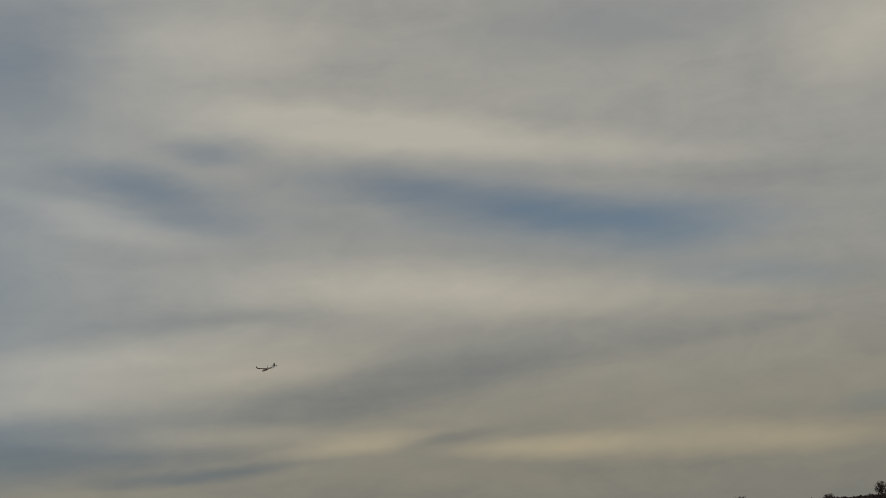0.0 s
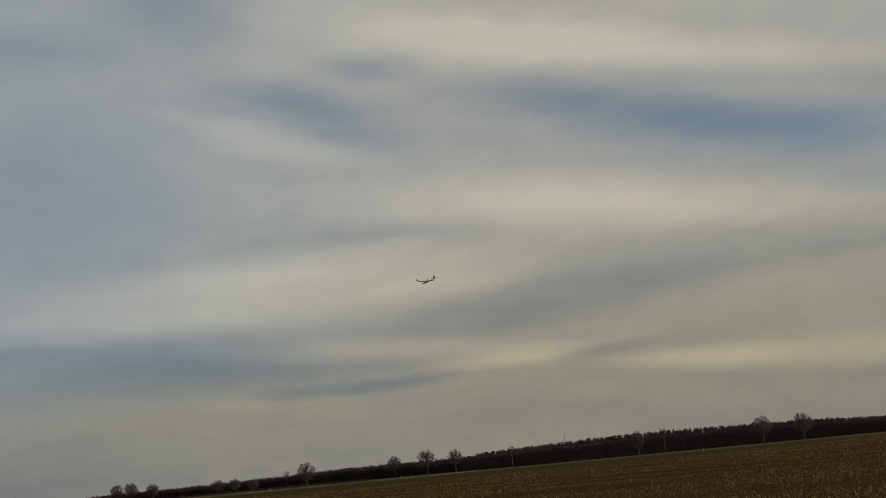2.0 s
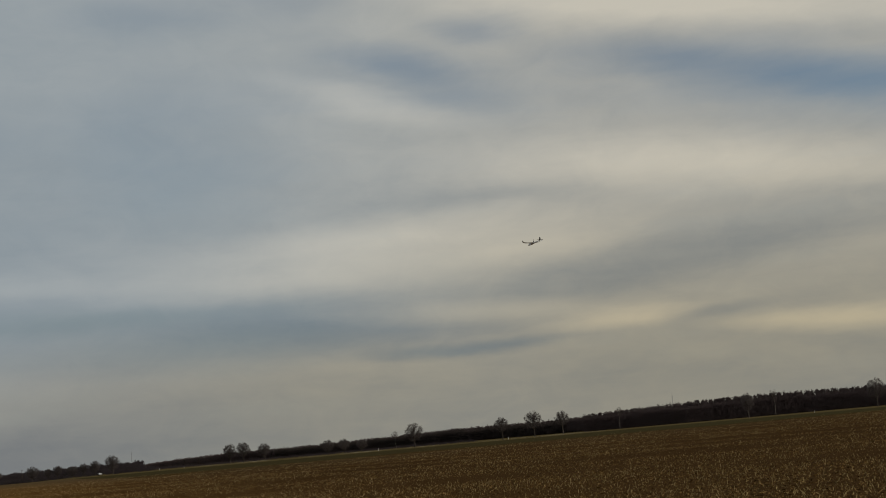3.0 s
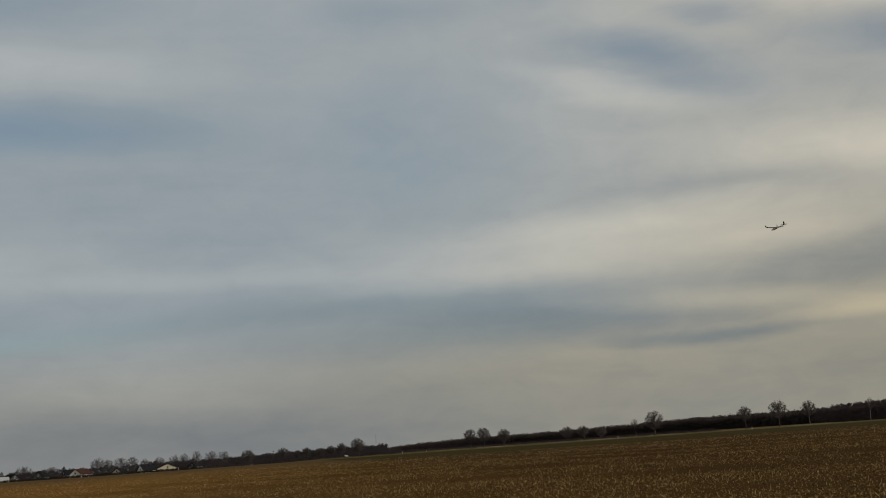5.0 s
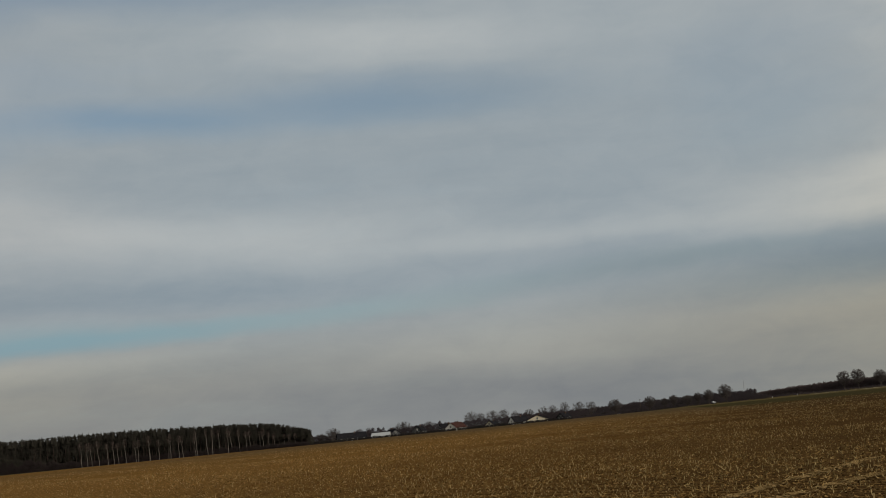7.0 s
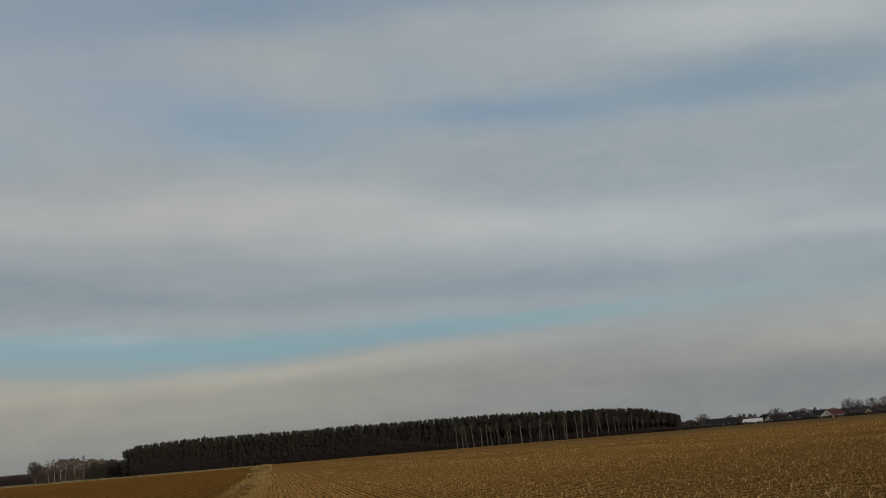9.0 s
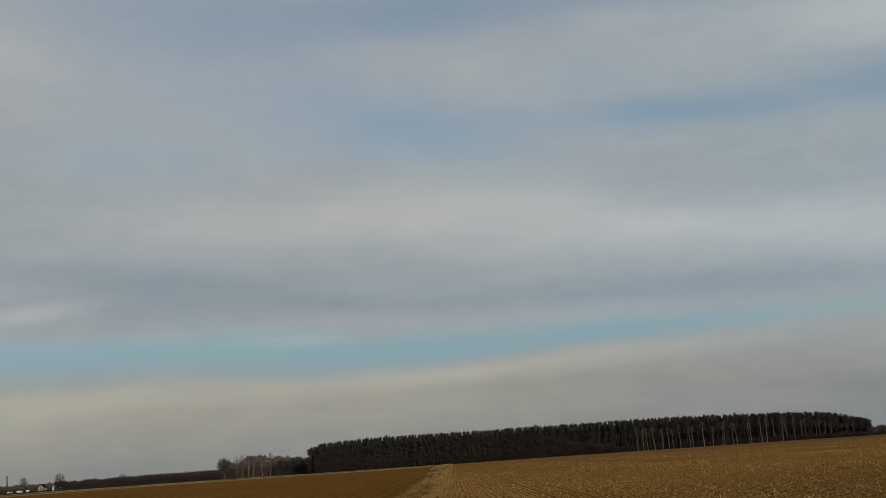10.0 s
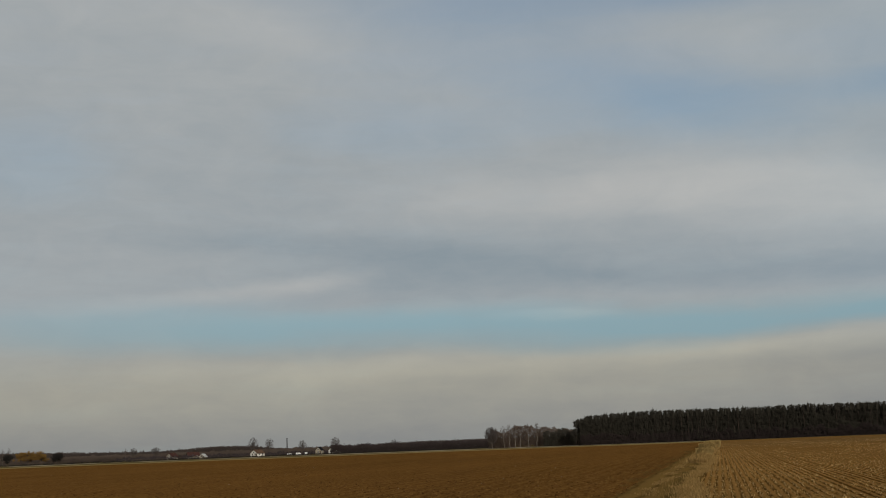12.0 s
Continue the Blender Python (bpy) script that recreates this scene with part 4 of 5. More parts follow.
PLANTATION_TOP = course((-41.3, 0.76), (-40.7, 0.91), (-39.5, 0.98), (-38.0, 1.0), (-33.0, 0.97), (-28.4, 0.96), (-26.0, 0.94), (-23.5, 0.88), (-21.0, 0.83), (-19.4, 0.73), (-18.5, 0.57), (-17.8, 0.42))
FAR_WOOD_TOP = course((19.5, 0.68), (21.0, 0.76), (23.4, 0.84), (26.0, 0.92), (28.3, 0.92), (30.6, 0.88), (33.9, 0.82), (36.3, 0.68), (38.7, 0.57), (40.1, 0.54), (42.0, 0.44), (47.0, 0.36))
FARTHER_WOOD_TOP = course((-3.5, 0.3), (0.9, 0.33), (2.1, 0.52), (4.5, 0.72), (6.9, 0.69), (9.3, 0.77), (11.6, 0.82), (13.6, 0.89), (16.4, 0.85), (18.7, 0.75), (21.6, 0.70))
wood("pine_plantation", [(-41.2, 618), (-34, 598), (-26, 583), (-17.9, 570)], 4, 2.0, 13.4, 14.4, 54, 9, 0.56,
     "dense dark pine plantation standing at the field edge", PLANTATION_TOP,
     lambda x, y: 0.06 + 0.3 * ease(math.degrees(math.atan2(x, y)), -29.0, -26.0))
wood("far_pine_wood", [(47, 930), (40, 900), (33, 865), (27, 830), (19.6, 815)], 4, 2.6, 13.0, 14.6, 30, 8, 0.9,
     "dark backlit pine wood beyond the winter wheat", FAR_WOOD_TOP, needles=HAZED_NEEDLES)
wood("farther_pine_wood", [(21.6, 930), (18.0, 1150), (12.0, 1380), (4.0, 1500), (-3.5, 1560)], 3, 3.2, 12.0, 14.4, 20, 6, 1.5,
     "low dark strip of pine wood on the horizon", FARTHER_WOOD_TOP, needles=HAZED_NEEDLES)


def bare_tree(place, height, crown_w, crown_from=0.3, kind="lime", label="", group="", bark=None, twig=None, name="bare_tree", dense=1.0, lean=0.0):
    """A leafless tree: tapered trunk with limbs, and a crown of branches and twigs that fill an uneven oval."""
    root = base(name, place)
    bark, twig = bark or BARK, twig or TWIG
    birch = kind == "birch"
    half, mid, tall = crown_w * (0.5 if birch else 0.54), height * (crown_from + 1.0) / 2, height * (1.0 - crown_from) / 2
    skew = np.array([*rng.normal(0, 0.03, 2) * crown_w, 0.0])
    top = np.array([lean * height, 0, height * (0.93 if birch else 0.74)]) + skew
    r0 = height * (0.0085 if birch else 0.024)
    stem, prev, pr = [], np.array([0.0, 0, -0.2]), r0
    for k in np.linspace(0.2, 1.0, 6):
        p = top * k + np.array([*rng.normal(0, 0.01 * height, 2), 0])
        rr = r0 * (1 - 0.8 * k)
        stem.append((prev, p, pr, rr))
        prev, pr = p, rr
    # limbs reach for points spread over the crown's surface
    nodes = [top * k for k in np.linspace(max(0.3, crown_from), 1.0, 8)]
    n = int((9 if birch else 15) * dense)
    for i in range(n):
        u = 1.0 - 1.45 * (i + 0.5) / n
        a = i * 2.4 + rng.normal(0, 0.25)
        s = math.sqrt(max(0.05, 1 - u * u))
        end = np.array([half * s * math.cos(a), half * s * math.sin(a), tall * u]) * rng.uniform(0.72, 0.95) + np.array([skew[0] + lean * height * 0.8, skew[1], mid])
        k = np.clip((end[2] - half * 0.75 * s) / top[2], 0.22, 0.92)
        p, r = top * k, r0 * 0.55 * (1.05 - 0.5 * k)
        way = end - p
        for j in range(1, 6):
            q = top * k + way * (j / 5) + np.array([0, 0, -0.10 * tall * math.sin(math.pi * j / 5)]) + rng.normal(0, 0.035, 3) * half
            stem.append((p, q, r, r * 0.76))
            nodes.append(q)
            p, r = q, r * 0.76
    nodes = np.array(nodes)
    # branches and twigs
    m = int((150 if birch else 420 if place.length > 800 else 700) * dense)
    d = rng.normal(0, 1, (m, 3))
    d /= np.linalg.norm(d, axis=1, keepdims=True)
    rad = rng.random(m) ** 0.43
    lump = np.array([0.92 + 0.14 * noise.noise(Vector(v * 1.9 + place.x * 0.37)) for v in d])
    pts = d * (rad * lump)[:, None] * 0.97 * np.array([half, half, tall]) + np.array([skew[0] + lean * height * 0.8, skew[1], mid])
    twigs = []
    for p in pts:
        q = nodes[np.argmin(((nodes - p) ** 2).sum(1) + np.where(nodes[:, 2] > p[2] + 0.3, 2.0, 0.0))]
        c = (p + q) / 2 + rng.normal(0, 0.06, 3) * half
        twigs += [(q, c, 0.045, 0.04), (c, p, 0.04, 0.026)]
        out = p - np.array([skew[0], skew[1], mid - tall * 0.4])
        out /= np.linalg.norm(out) + 1e-6
        for j in range(8):
            e = out * 0.8 + rng.normal(0, 0.55, 3) + np.array([0, 0, -0.5 if birch else 0.15])
            e /= np.linalg.norm(e)
            st = c + (p - c) * rng.random()
            twigs.append((st, st + e * half * rng.uniform(0.06, 0.14), 0.028, 0.016))
    v, f = tubes(stem, 6)
    soup("trunk", v, f, bark, root)
    v, f = ribbons(twigs)
    soup("crown", v, f, twig, root)
    return tagged(root, label, "tree", group)


def stand(az, dist):
    p = polar(az, dist)
    p.z = lie(p.x, p.y)
    return p


def tree_by(az, dist, tall, wide, crown_from, label, **more):
    return bare_tree(stand(az, dist), tall, wide, crown_from, label=label, **more)


LIME = "leafless round-crowned tree standing in the meadow"
ROAD = "trees along the road"
# roadside trees before the far wood
for az, tall, wide, cf in ((12.35, 13.0, 10.2, 0.22), (16.12, 12.0, 7.6, 0.30), (17.48, 14.0, 9.6, 0.28), (18.69, 12.4, 8.0, 0.32),
                           (6.00, 9.4, 7.2, 0.24), (4.55, 10.4, 7.0, 0.24), (5.11, 10.9, 7.8, 0.24), (-0.22, 9.9, 8.0, 0.20)):
    tree_by(az, 700, tall, wide, cf, LIME, group=ROAD)
for az, tall, wide in ((31.60, 14.6, 10.2), (33.24, 14.0, 10.4), (37.45, 12.0, 10.6), (26.45, 13.0, 7.4), (41.0, 8.6, 7.0)):
    tree_by(az, 700, tall, wide, 0.25, "leafless domed tree dark against the pine wood", group="trees before the wood")
tree_by(43.1, 640, 11.4, 6.0, 0.35, "tall leafless tree rising above the pine wood")
for az, tall, wide in ((27.55, 13.6, 5.4), (21.1, 11.8, 3.6), (11.55, 9.6, 4.2)):
    tree_by(az, 690, tall, wide, 0.5, "slender white-barked birch in the wheat field", kind="birch", bark=BIRCH_BARK, twig=BIRCH_TWIG, name="birch", dense=0.8)
for az, tall, wide in ((10.1, 6.8, 6.4), (9.39, 8.3, 6.6), (8.68, 8.1, 7.4), (-0.95, 8.2, 5.6), (-1.40, 7.2, 4.4), (-1.85, 6.0, 6.4), (-2.42, 7.2, 4.8), (-2.80, 6.2, 4.4), (-3.42, 8.2, 6.8), (-4.85, 8.9, 7.6)):
    tree_by(az, 720, tall, wide, 0.2, "leafless tree in the village hedgerow", group="hedgerow trees")
# ---- hedges and brush ----
def brush(name, az0, az1, dist, depth, low, high, mat, label, category="brush", density=1.0, size=0.5, profile=None, seed=0.0, swell=0.35):
    """A belt of brush or distant wood between two bearings: many small clumps with an uneven top."""
    mean = dist((az0 + az1) / 2) if callable(dist) else dist
    length = abs(az1 - az0) * math.pi / 180 * mean
    n = int(length * density * 1.6)
    az = rng.uniform(az0, az1, n)
    start = np.array([dist(a) for a in az]) if callable(dist) else dist
    d = start + rng.random(n) * depth
    g = np.array([noise.noise(Vector((a * 3.1 * mean / 900 + seed, seed, 1.0))) + 0.6 * noise.noise(Vector((a * 9.0 * mean / 900, seed, 5.0))) for a in az])
    top = low + (high - low) * np.clip(0.5 + swell * 1.6 * g, 0, 1.15)
    if profile:
        top = top * np.array([profile(a) for a in az])
    z = top * rng.random(n) ** 0.85
    x, y = d * np.sin(np.radians(az)), d * np.cos(np.radians(az))
    v, f = leafy(np.stack([x, y, np.maximum(z, size * 0.3)], 1), size, 6, 1.5, 0.75)
    v[:, 2] = np.maximum(v[:, 2], -0.1) + np.repeat([lie(p, q) for p, q in zip(x, y)], 18)
    ob = soup(name, v, facing(v, f), mat)
    leaf_normals(ob, v)
    return tagged(ob, label, category, kind="stuff")


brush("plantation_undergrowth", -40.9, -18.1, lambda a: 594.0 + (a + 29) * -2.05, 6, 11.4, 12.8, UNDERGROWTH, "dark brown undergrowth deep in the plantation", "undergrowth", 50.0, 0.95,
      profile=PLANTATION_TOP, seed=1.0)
brush("plantation_edge", -41.0, -28.5, lambda a: 585.3 + (a + 29) * -2.45, 2.5, 11.6, 13.0, NEEDLES, "dark green pine boughs closing the plantation edge", "pine boughs", 100.0, 0.5,
      profile=lambda a: PLANTATION_TOP(a) * (1.0 - 0.75 * ease(a, -32.5, -28.5)), seed=1.7)
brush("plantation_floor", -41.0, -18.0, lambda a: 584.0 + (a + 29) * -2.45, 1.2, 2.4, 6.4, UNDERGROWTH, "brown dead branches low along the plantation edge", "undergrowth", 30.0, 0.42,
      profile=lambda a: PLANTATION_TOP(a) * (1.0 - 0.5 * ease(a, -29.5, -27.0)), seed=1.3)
brush("far_wood_edge", 19.6, 47.0, lambda a: 812.0 + max(0.0, a - 24) * 4.75, 4, 9.4, 12.4, HAZED_NEEDLES, "dark pine boughs closing the far wood edge", "pine boughs", 36.0, 0.75,
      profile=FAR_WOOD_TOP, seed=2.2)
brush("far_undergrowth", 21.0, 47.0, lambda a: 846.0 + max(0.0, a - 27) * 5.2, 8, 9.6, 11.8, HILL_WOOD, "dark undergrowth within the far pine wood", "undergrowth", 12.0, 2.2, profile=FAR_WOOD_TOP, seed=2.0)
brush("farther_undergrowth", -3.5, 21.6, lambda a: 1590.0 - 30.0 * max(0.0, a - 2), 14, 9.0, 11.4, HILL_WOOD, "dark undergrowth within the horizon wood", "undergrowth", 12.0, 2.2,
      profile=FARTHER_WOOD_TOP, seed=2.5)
brush("hedge", -18.4, -2.0, 775, 8, 1.6, 2.5, HEDGE, "dark clipped hedge before the village gardens", "hedge", 16.0, 0.5, seed=3.0)
brush("hedge_brush", -6.7, 1.5, 740, 10, 1.0, 3.8, SHRUB, "brown leafless hedgerow brush at the field edge", "hedgerow", 9.0, 0.55, seed=7.0)
brush("village_garden_shrubs", -18.4, -6.0, 905, 30, 3.6, 8.4, SHRUB, "dark leafless garden shrubs between the houses", "shrubs", 30.0, 0.6, seed=11.0)
brush("village_wood", -9.0, 1.0, 950, 40, 4.6, 8.0, SHRUB, "dark mixed leafless wood behind the village", "woodland", 30.0, 0.75, seed=13.0)
brush("village_evergreens", -9.0, 1.0, 985, 20, 3.5, 8.0, NEEDLES, "dark evergreens within the village wood", "woodland", 5.0, 0.9, seed=14.0)
brush("roadside_brush", 1.0, 15.0, 860, 12, 0.4, 1.8, SHRUB, "low brown roadside brush before the far wood", "brush", 4.0, 0.6, seed=17.0)
brush("thicket", -44.9, -40.9, 640, 22, 8.0, 12.4, THICKET, "brown leafless thicket beside the pine plantation", "thicket", 55.0, 0.5,
      profile=course((-45.0, 0.45), (-44.7, 0.72), (-44.0, 0.8), (-43.5, 0.98), (-43.0, 0.98), (-42.5, 0.86), (-41.9, 0.82), (-41.2, 0.66)), seed=19.0)
brush("thicket_evergreens", -42.55, -40.9, 631, 8, 6.4, 10.6, NEEDLES, "dark young pines within the thicket", "thicket", 40.0, 0.5,
      profile=course((-42.6, 0.7), (-42.3, 0.86), (-41.9, 0.9), (-41.2, 0.8)), seed=21.0)
brush("dark_bushes", -51.6, -44.0, 800, 20, 3.0, 6.2, UNDERGROWTH, "dark leafless bushes along the ploughed field", "bushes", 20.0, 0.6, seed=23.0)
brush("brown_bushes", -51.6, -44.0, 822, 20, 3.0, 6.4, SHRUB, "brown leafless bushes along the ploughed field", "bushes", 16.0, 0.6, seed=25.0)
brush("far_brown_wood", -69.0, -50.5, 1250, 60, 3.6, 6.2, HAZY_WOOD, "hazy brown leafless wood behind the hamlet", "woodland", 30.0, 1.0, seed=27.0)
brush("distant_ridge_wood", -70.0, -40.0, 2100, 150, 10.6, 12.0, HILL_WOOD, "dark wooded ridge on the horizon", "woodland", 10.0, 2.6,
      profile=course((-70.0, 1.5), (-65.0, 1.38), (-63.0, 1.18), (-60.6, 0.95), (-58.7, 0.85), (-57.5, 1.05), (-56.2, 1.28), (-55.0, 1.16), (-53.6, 0.64), (-51.0, 0.66), (-47.4, 0.9), (-44.8, 0.92), (-40.0, 0.9)),
      seed=29.0, swell=0.2)
brush("hamlet_shrubs", -60.5, -51.0, 1003, 20, 1.0, 3.8, SHRUB, "brown leafless shrubs round the hamlet houses", "shrubs", 5.0, 0.7, seed=31.0)
brush("low_hedge", -66.5, -44.0, 770, 4, 0.3, 1.0, HEDGE, "low dark hedge along the far track", "hedge", 5.0, 0.4, seed=33.0)


def birch_trees():
    for i in range(34):
        az = -27.4 + 9.2 * (i + rng.uniform(-0.5, 0.5)) / 34
        tree_by(az, 566 + rng.uniform(-3, 2), rng.uniform(8.5, 11.5) * (1.0 - 0.4 * ease(az, -21.5, -18.0)), rng.uniform(2.0, 3.2), 0.55,
                "slender white-stemmed birch at the edge of the plantation", kind="birch", bark=BIRCH_BARK, twig=BIRCH_TWIG, name="birch",
                group="birches before the plantation", dense=0.5, lean=rng.normal(-0.02, 0.04))
    for az in (-44.25, -44.0, -43.75, -43.55, -43.2, -42.85):
        tree_by(az, 632 + rng.uniform(-4, 4), rng.uniform(10.5, 12.2), rng.uniform(3.0, 4.2), 0.45, "tall white-stemmed birch in the thicket",
                kind="birch", bark=BIRCH_BARK, twig=BIRCH_TWIG, name="birch", group="birches in the thicket", dense=0.7, lean=rng.normal(0, 0.04))


birch_trees()
tree_by(-44.75, 636, 10.6, 7.4, 0.2, "broad leafless tree at the end of the thicket", dense=1.1)
# village trees
for az, dist, tall, wide in ((-16.9, 900, 10.5, 8.6), (-17.4, 905, 7.5, 5.0), (-15.8, 930, 8.5, 4.5), (-15.4, 930, 9.0, 4.0), (-13.9, 920, 10.5, 9.0), (-12.8, 930, 9.0, 7.5), (-14.4, 915, 7.0, 6.0),
                             (-11.0, 930, 13.0, 8.2), (-10.6, 935, 11.5, 7.0), (-10.1, 930, 12.5, 7.5), (-9.6, 930, 12.5, 6.5), (-9.1, 935, 10.5, 5.5), (-8.5, 930, 11.0, 6.0), (-7.9, 935, 11.5, 6.5),
                             (-7.5, 930, 12.0, 6.0), (-7.0, 935, 13.5, 5.5), (-6.4, 940, 12.5, 8.0), (-5.9, 940, 12.0, 6.5)):
    tree_by(az, dist, tall, wide * 1.3, 0.2, "leafless tree among the village houses", group="village trees", dense=0.95)
for az, dist, tall, wide in ((-54.9, 1120, 16.0, 9.0), (-54.2, 1120, 15.0, 8.0), (-52.8, 1050, 11.5, 7.0), (-51.4, 1060, 13.0, 8.5), (-48.9, 840, 7.5, 6.0), (-58.9, 1150, 11.0, 9.0), (-59.8, 1150, 11.0, 8.0)):
    tree_by(az, dist, tall, wide, 0.25, "leafless tree near the hamlet", group="hamlet trees", dense=0.8)
for az, tall in ((-65.2, 11.0), (-64.95, 12.0), (-64.7, 13.0), (-60.1, 9.5)):
    tree_by(az, 980, tall, 3.4, 0.4, "tall white-stemmed birch by the far field", kind="birch", bark=BIRCH_BARK, twig=BIRCH_TWIG, name="birch", group="far birches", dense=0.7)


def leaf_tree(name, az, dist, tall, wide, mat, label):
    """A tree in leaf: a forked trunk and a crown of many small leaves in uneven clumps."""
    root = base(name, stand(az, dist))
    stem = [((0, 0, -0.1), (0.1, 0, tall * 0.35), tall * 0.03, tall * 0.022)]
    centres = []
    for i in range(7):
        a = i * 2.4
        e = (math.cos(a) * wide * 0.3, math.sin(a) * wide * 0.3, tall * rng.uniform(0.55, 0.9))
        stem.append(((0.1, 0, tall * 0.33), e, tall * 0.014, tall * 0.005))
        for _ in range(9):
            k = rng.normal(0, 0.16, 3) * np.array([wide, wide, tall * 0.75])
            centres.append((e[0] + k[0], e[1] + k[1], max(tall * 0.14, e[2] + k[2] - tall * 0.08)))
    v, f = tubes(stem, 6)
    soup("trunk", v, f, BARK, root)
    v, f = leafy(centres, wide * 0.15, 90, 0.9, 0.3)
    w = v + np.array(stand(az, dist))
    leaf_normals(soup("crown", v, facing(w, f), mat, root), w)
    return tagged(root, label, "tree")


for az, tall, wide in ((-64.25, 8.2, 6.5), (-63.85, 8.6, 7.0), (-63.45, 8.4, 6.8)):
    leaf_tree("ochre_tree", az, 960, tall, wide, AUTUMN, "bushy tree with ochre-yellow leaves by the field")
leaf_tree("dark_bush", -62.85, 955, 6.6, 7.0, HEDGE, "dark green bushy evergreen beside the ochre trees")
leaf_tree("dark_bush", -64.75, 962, 7.0, 6.0, HEDGE, "dark green bushy evergreen beside the birches")


# ---- houses ----
def house(az, dist, wide, deep, eaves, ridge, turn, wall, roof, label, windows=2, chimney=True, name="house", over=0.35):
    """A gabled house; its gable looks along local -Y, which faces the eye before turn (degrees)."""
    root = base(name, stand(az, dist), az + turn)
    hw = wide / 2
    bm = bmesh.new()
    ring0 = [bm.verts.new(v) for v in ((-hw, 0, -0.2), (hw, 0, -0.2), (hw, 0, eaves), (0, 0, ridge), (-hw, 0, eaves))]
    ring1 = [bm.verts.new((v.co.x, deep, v.co.z)) for v in ring0]
    bm.faces.new(ring0)
    bm.faces.new(ring1[::-1])
    for i in range(5):
        j = (i + 1) % 5
        bm.faces.new((ring0[j], ring0[i], ring1[i], ring1[j]))
    bmesh.ops.recalc_face_normals(bm, faces=bm.faces[:])
    part("wall", bm, wall, root)
    bm = bmesh.new()
    slope = (ridge - eaves) / hw
    for s in (-1, 1):
        e = hw + over
        lo, up = (s * e, eaves - slope * over + 0.06), (0.0, ridge + 0.06)
        v = [bm.verts.new((x, y, z + dz)) for dz in (0.0, 0.22) for x, z in (lo, up) for y in (-over, deep + over)]
        for f in ((0, 1, 3, 2), (4, 6, 7, 5), (0, 4, 5, 1), (2, 3, 7, 6), (0, 2, 6, 4), (1, 5, 7, 3)):
            bm.faces.new([v[k] for k in f])
    bmesh.ops.recalc_face_normals(bm, faces=bm.faces[:])
    part("roof", bm, roof, root)

    def window(x, y, z, w, h, side):
        fr = bmesh.new()
        t = 0.09
        for b in ((-w / 2 - t, 0, -t, w / 2 + t, 0.08, 0), (-w / 2 - t, 0, h, w / 2 + t, 0.08, h + t), (-w / 2 - t, 0, 0, -w / 2, 0.08, h), (w / 2, 0, 0, w / 2 + t, 0.08, h), (-0.03, 0, 0, 0.03, 0.06, h)):
            box(fr, *b)
        m = Matrix.Translation((x, y, z)) @ (Matrix.Identity(4) if side == 0 else Matrix.Rotation(radians(90 * side), 4, "Z"))
        w_ob = part("window", fr, WHITE_WALL, root)
        w_ob.matrix_local = m
        gl = bmesh.new()
        box(gl, -w / 2, 0.015, 0, w / 2, 0.05, h)
        part("pane", gl, GLASS, w_ob)

    if windows:
        for i in range(windows):
            window((i + 0.5) / windows * wide * 0.8 - wide * 0.4, -0.085, 0.9, 1.1, 1.3, 0)
        if ridge - eaves > 2.0:
            window(0, -0.085, eaves + 0.15, 1.0, 1.1, 0)
        for i in range(max(1, int(deep / 3.5))):
            window(hw + 0.085, (i + 0.5) * deep / max(1, int(deep / 3.5)), 0.9, 1.1, 1.3, 1)
            window(-hw - 0.085, (i + 0.5) * deep / max(1, int(deep / 3.5)), 0.9, 1.1, 1.3, -1)
        door = bmesh.new()
        box(door, -0.5, -0.06, 0, 0.5, -0.003, 2.05, 0.02)
        part("door", door, DARK_WOOD, root).location.x = hw * 0.75
    if chimney:
        ch = bmesh.new()
        box(ch, 0.3, deep * 0.6, ridge - 1.0, 0.85, deep * 0.6 + 0.55, ridge + 0.9, 0.03)
        box(ch, 0.25, deep * 0.6 - 0.05, ridge + 0.9, 0.9, deep * 0.6 + 0.6, ridge + 1.0)
        part("chimney", ch, BROWN_ROOF, root)
    return tagged(root, label, "house")


# the village at the end of the plantation
house(-16.75, 885, 10.0, 19.0, 1.9, 5.8, 82, GREY_WALL, DARK_ROOF, "long low farm building with dark roof", 2, name="barn")
house(-15.25, 868, 8.0, 11.5, 1.9, 3.9, 98, WHITE_WALL, PALE_ROOF, "long white barn with pale metal roof", 2, False, "barn")
house(-13.35, 890, 7.5, 9.0, 3.0, 6.2, 20, GREY_WALL, DARK_ROOF, "grey rendered house with dark roof", 2)
house(-14.25, 895, 7.0, 9.0, 2.8, 5.4, -30, GREY_WALL, DARK_ROOF, "small grey house with dark roof", 2)
house(-11.9, 872, 7.6, 18.0, 2.6, 5.8, 24, WHITE_WALL, RED_ROOF, "white gabled house with reddish-brown roof", 2)
house(-12.35, 888, 7.0, 9.0, 3.2, 5.6, 80, GREY_WALL, DARK_ROOF, "low house with dark roof beside gabled neighbour", 2)
house(-10.25, 885, 6.0, 8.0, 2.2, 4.6, 30, CREAM_WALL, DARK_ROOF, "cream gabled house behind dark hedge", 2)
house(-9.30, 878, 8.0, 11.0, 2.3, 5.8, 60, WHITE_WALL, DARK_ROOF, "white house with dark sloping roof", 3)
house(-8.19, 862, 12.6, 10.0, 2.6, 5.2, 4, CREAM_WALL, DARK_ROOF, "wide cream bungalow with shallow gable", 3)
house(-7.20, 880, 6.4, 8.0, 2.6, 5.0, 35, GREY_WALL, DARK_ROOF, "small grey house with dark roof", 2)
